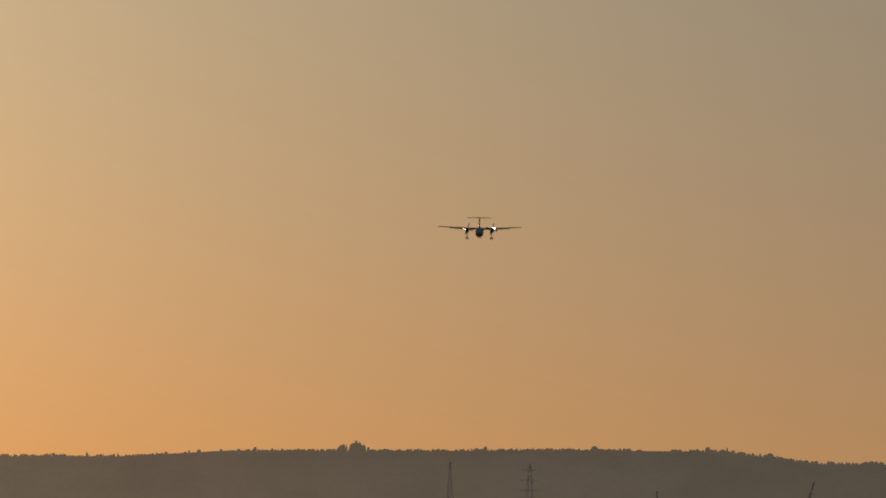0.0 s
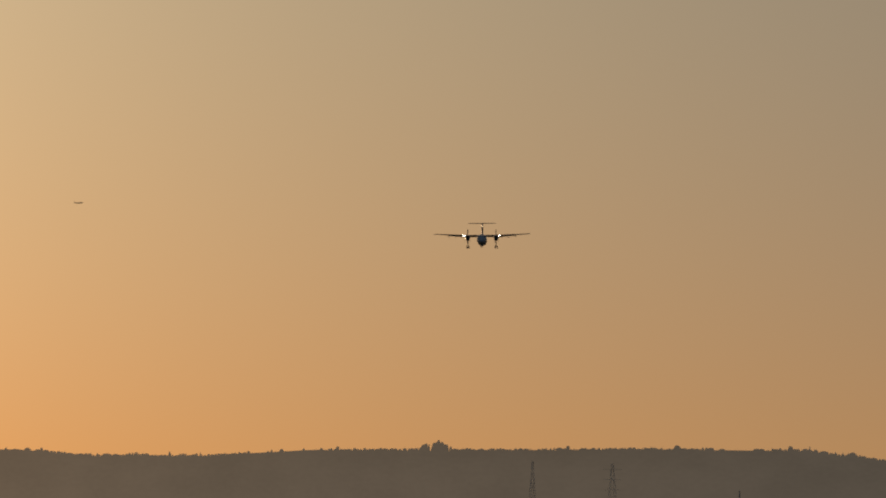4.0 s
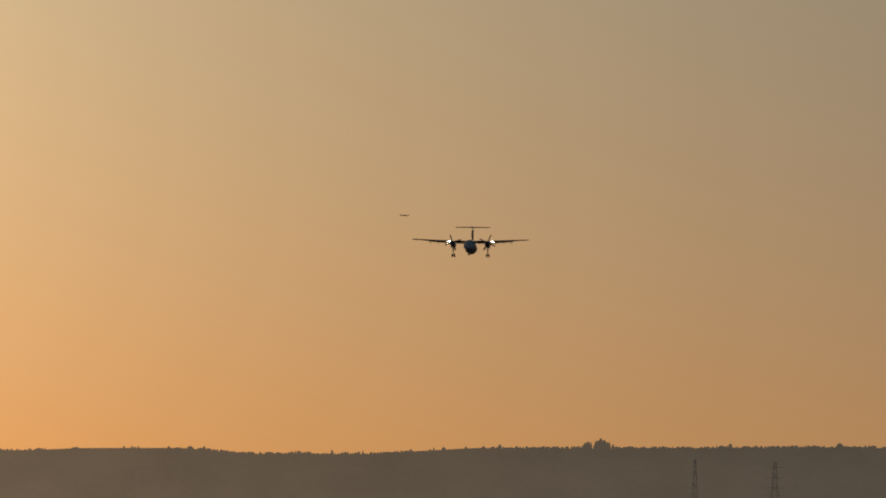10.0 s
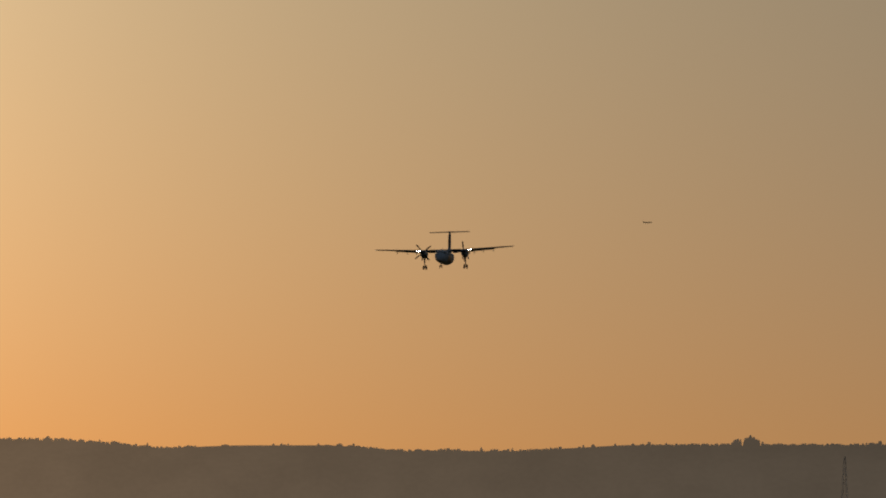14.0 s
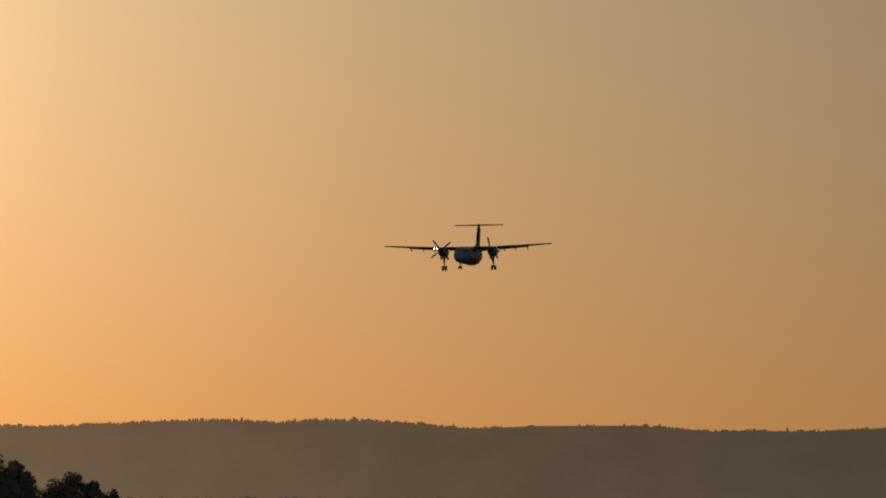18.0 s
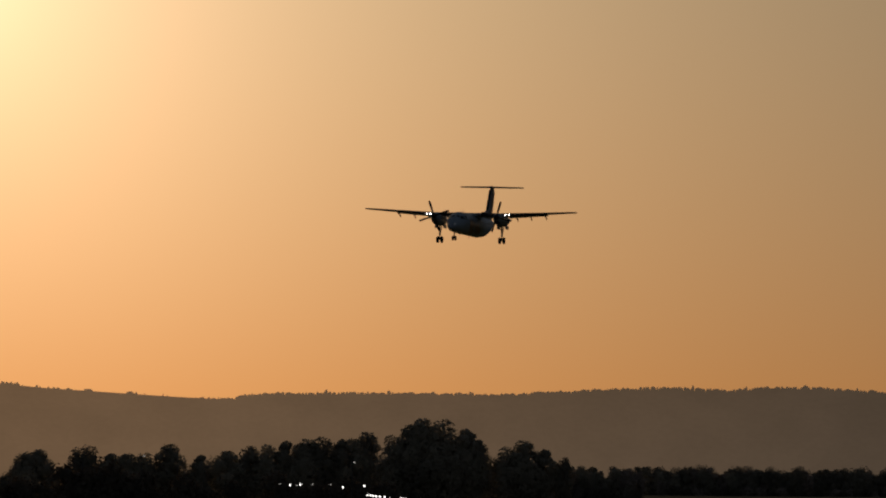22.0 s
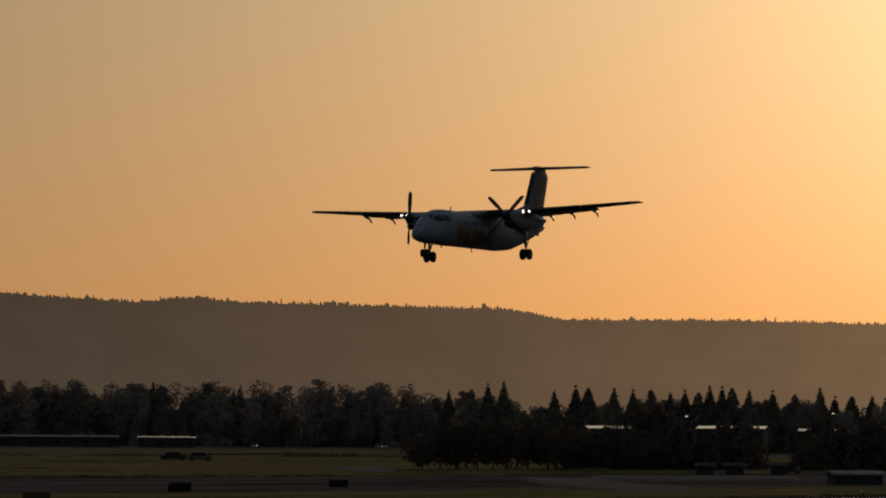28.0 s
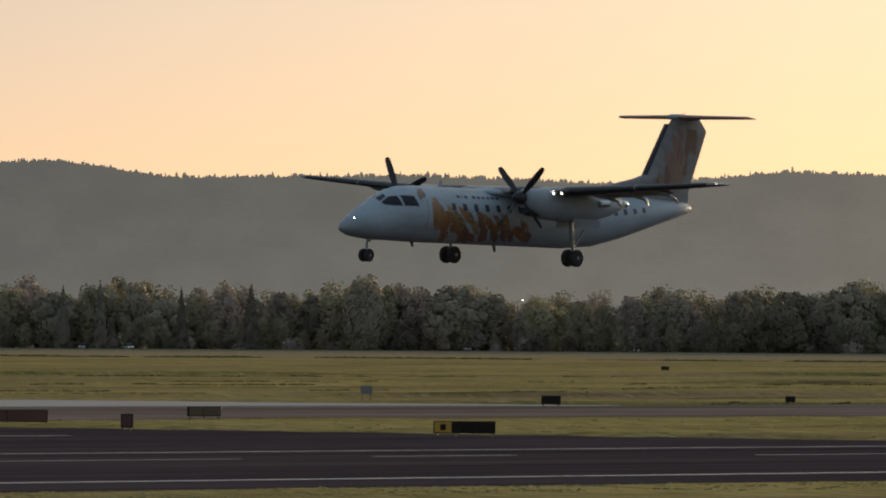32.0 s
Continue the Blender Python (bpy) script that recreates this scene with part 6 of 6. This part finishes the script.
    for a, r, lamp in ((53.77, 1732, "lamp_faint"), (53.37, 1735, "lamp_faint"), (50.36, 1738, "lamp_faint"), (48.84, 1738, "lamp_faint"), (42.93, 1738, "lamp"), (42.82, 1736, "lamp_weak"), (42.48, 1740, "lamp"), (36.0, 1760, "lamp_weak"),
                       (31.15, 1770, "lamp_weak"), (30.03, 1770, "lamp_weak"), (28.9, 1300, "lamp_weak"), (25.3, 1240, "lamp_weak"), (23.1, 1230, "lamp_weak"), (22.65, 1225, "lamp"), (21.6, 1230, "lamp_weak"), (21.35, 1240, "lamp"), (20.9, 1250, "lamp"), (20.6, 1255, "lamp_weak")):
        mat = rng.choice((M["car_white"], M["car_grey"], M["truck_dark"]))
        x, y = math.cos(radians(a)) * r, math.sin(radians(a)) * r
        vehicle("car", "small parked car with glowing headlamps before the trees", x, y, 180 + a + rng.uniform(-25, 25), 4.4, 1.8, 0.95, 1.45, (-1.6, 1.2), mat, lamp, "car", "cars along the wood")
    # light row on stakes of falling height; its dense run imitates a sunlit streak
    for a, z, bright in ((18.69, 5.0, 0), (18.60, 4.8, 1), (18.54, 4.7, 0), (18.51, 4.9, 1), (18.40, 5.0, 0), (18.24, 4.9, 0), (18.13, 4.4, 1), (17.94, 4.7, 1), (17.91, 2.75, 1), (17.885, 2.7, 1), (17.86, 2.62, 1), (17.835, 2.55, 1), (17.80, 2.5, 1), (17.76, 2.4, 1), (17.71, 2.3, 0), (17.61, 2.1, 1), (17.58, 2.05, 1), (17.53, 1.95, 0), (17.48, 1.8, 1), (17.45, 1.75, 1), (17.30, 1.5, 1), (16.77, 1.5, 0), (20.37, 5.0, 0), (20.33, 5.0, 0)):
        approach_light(a, 1360, z, bright)
    lattice_mast("radio_mast", "tall thin lattice mast pale in the haze", 6.95, 3100, 46, 5.0)
    lattice_mast("pylon", "tall power pylon pale in the haze", 6.24, 3100, 45, 7.0, 0, 3)
    lattice_mast("radio_mast", "slim dark mast before the hills", 5.11, 2200, 25, 1.6)
    lattice_mast("crane_boom", "dark leaning crane boom before the hills", 3.93, 2200, 30, 2.2, 17)
    for a, r, h, lit in ((20.44, 1500, 13.5, False), (19.92, 1500, 11.0, True), (18.05, 1500, 9.9, True), (19.6, 1480, 9, False), (26.05, 1200, 9, True), (33.6, 1700, 8, False), (27.35, 1300, 8.5, True), (49.91, 1738, 13.8, True), (41.50, 1736, 11.4, True)):
        light_pole(a, r, h, lit)
    slab("approach_road", [(math.cos(radians(a)) * r, math.sin(radians(a)) * r) for a, r in ((18.9, 1478), (18.0, 1495), (17.4, 1368), (16.6, 1368), (16.6, 1360), (17.45, 1358), (18.1, 1480), (18.9, 1466))], -0.3, 0.25, M["concrete"], "pale road with parked cars before the wood", "road")


build_field_things()


# ---- what moves ----
def flight(x, y, z, heading, pitch, bank):
    return pose(x, y, z, bank, -pitch, heading)


def sky_place(azimuth, rise, r, heading, pitch):
    a, e = radians(azimuth), radians(rise)
    return pose(math.cos(e) * math.cos(a) * r, math.cos(e) * math.sin(a) * r, EYE + math.sin(e) * r, 0, -pitch, heading)


def motions():
    walk(aeroplane, [
        (0, flight(2046.87, 240.71, 103.88, 187.03, 0.14, -0.33)),
        (1, flight(1981.53, 238.72, 100.11, 186.99, 0.09, -0.08)),
        (2, flight(1914.79, 236.61, 96.22, 186.95, 0.01, 0.25)),
        (3, flight(1848.11, 234.04, 92.18, 186.90, -0.06, 0.58)),
        (6, flight(1661.81, 229.79, 82.28, 186.86, 0.05, 0.79)),
        (7, flight(1608.67, 229.38, 79.25, 186.94, 0.35, 0.24)),
        (8, flight(1558.29, 229.60, 76.34, 187.04, 0.73, -0.46)),
        (9, flight(1507.06, 229.43, 73.45, 187.05, 0.93, -0.76)),
        (10, flight(1454.81, 229.33, 70.93, 186.92, 0.75, -0.04)),
        (11, flight(1402.42, 229.29, 68.35, 186.69, 0.32, 1.36)),
        (12, flight(1347.64, 229.00, 65.24, 186.39, -0.15, 2.61)),
        (13, flight(1288.24, 228.04, 61.72, 186.06, -0.42, 2.88)),
        (14, flight(1222.19, 226.71, 57.79, 185.67, -0.44, 1.88)),
        (14.5, flight(1189.98, 226.38, 55.83, 185.51, -0.45, 1.34)),
        (16.5, flight(1081.93, 229.03, 49.82, 185.37, -0.75, 1.07)),
        (17, flight(1053.59, 229.49, 48.23, 185.33, -0.72, 1.26)),
        (18, flight(994.95, 229.99, 44.95, 185.25, -0.55, 1.17)),
        (19, flight(936.09, 230.75, 42.85, 185.24, -0.27, 1.02)),
        (20, flight(877.92, 231.76, 40.53, 185.38, 0.22, -0.46)),
        (21, flight(821.19, 233.03, 37.88, 185.54, 0.59, -1.83)),
        (22, flight(766.06, 234.36, 35.69, 185.54, 0.47, -1.19)),
        (23, flight(711.30, 236.00, 33.52, 185.56, 0.14, -0.36)),
        (24, flight(656.25, 237.75, 31.02, 185.67, -0.29, -1.51)),
        (24.5, flight(627.52, 238.24, 29.52, 185.82, -0.38, -2.62)),
        (26.5, flight(509.41, 237.11, 22.80, 187.23, 0.52, -1.40)),
        (28, flight(425.41, 237.55, 18.88, 186.54, 0.74, 1.24)),
        (29, flight(367.69, 237.03, 16.34, 186.45, 0.84, 0.52)),
        (30, flight(310.94, 236.97, 13.98, 186.87, 1.00, 0.51)),
        (31, flight(254.10, 236.96, 11.60, 187.75, 0.95, 0.09)),
        (32, flight(199.98, 238.14, 9.45, 188.29, 0.84, -1.40)),
    ])
    # blade angles at whole seconds, clockwise from upright as seen from ahead
    starboard = {9: 0, 10: -20, 11: -40, 12: 0, 13: 5, 14: -38, 17: -3, 18: -38, 19: 0, 20: -35, 21: 0, 22: -20, 23: -32, 24: 37, 27: -12, 28: 3, 29: -30, 30: 22, 31: -22, 32: -25}
    port = {9: 45, 10: 25, 11: 30, 12: 0, 13: 40, 14: -5, 17: 42, 18: -10, 19: -45, 20: -15, 21: 25, 22: 15, 23: 25, 24: 22, 27: -19, 28: 45, 29: 30, 30: 18, 31: 7, 32: 45}
    for prop, seen in zip(propellers, (port, starboard)):
        home = prop.location.copy()
        rows, now = [], -seen.get(0, 20)
        for second in range(32):
            aim_at = -seen.get(second + 1, 30 * (second % 3))
            turn = 1740 + ((aim_at - now - 1740 + 45) % 90) - 45
            rows += [(second + k / FPS, pose(home.x, home.y, home.z, now + turn * k / FPS)) for k in range(FPS)]
            now += turn
        rows.append((32.0, pose(home.x, home.y, home.z, now)))
        walk(prop, rows)
    walk(insect, [(t, sky_place(a, e, 22, 110, 0)) for t, a, e in ((0, 9.5, -2.5), (18.0, 9.0, -0.5), (18.6, 13.53, 1.862), (18.9, 16.484, 1.393), (19.0, 17.467, 1.236), (19.3, 20.4, 0.77), (20.0, 27.0, -0.5), (32, 80, 3))])
    walk(far_jet, [(t, sky_place(a, e, 4650, 283, 4)) for t, a, e in ((0, 12.05, 3.048), (3, 11.263, 3.003), (6, 10.506, 2.954), (9, 9.779, 2.898), (13, 8.903, 2.816), (14.5, 8.619, 2.784), (16.5, 8.258, 2.734), (24, 6.95, 2.56), (32, 5.6, 2.38))])


motions()
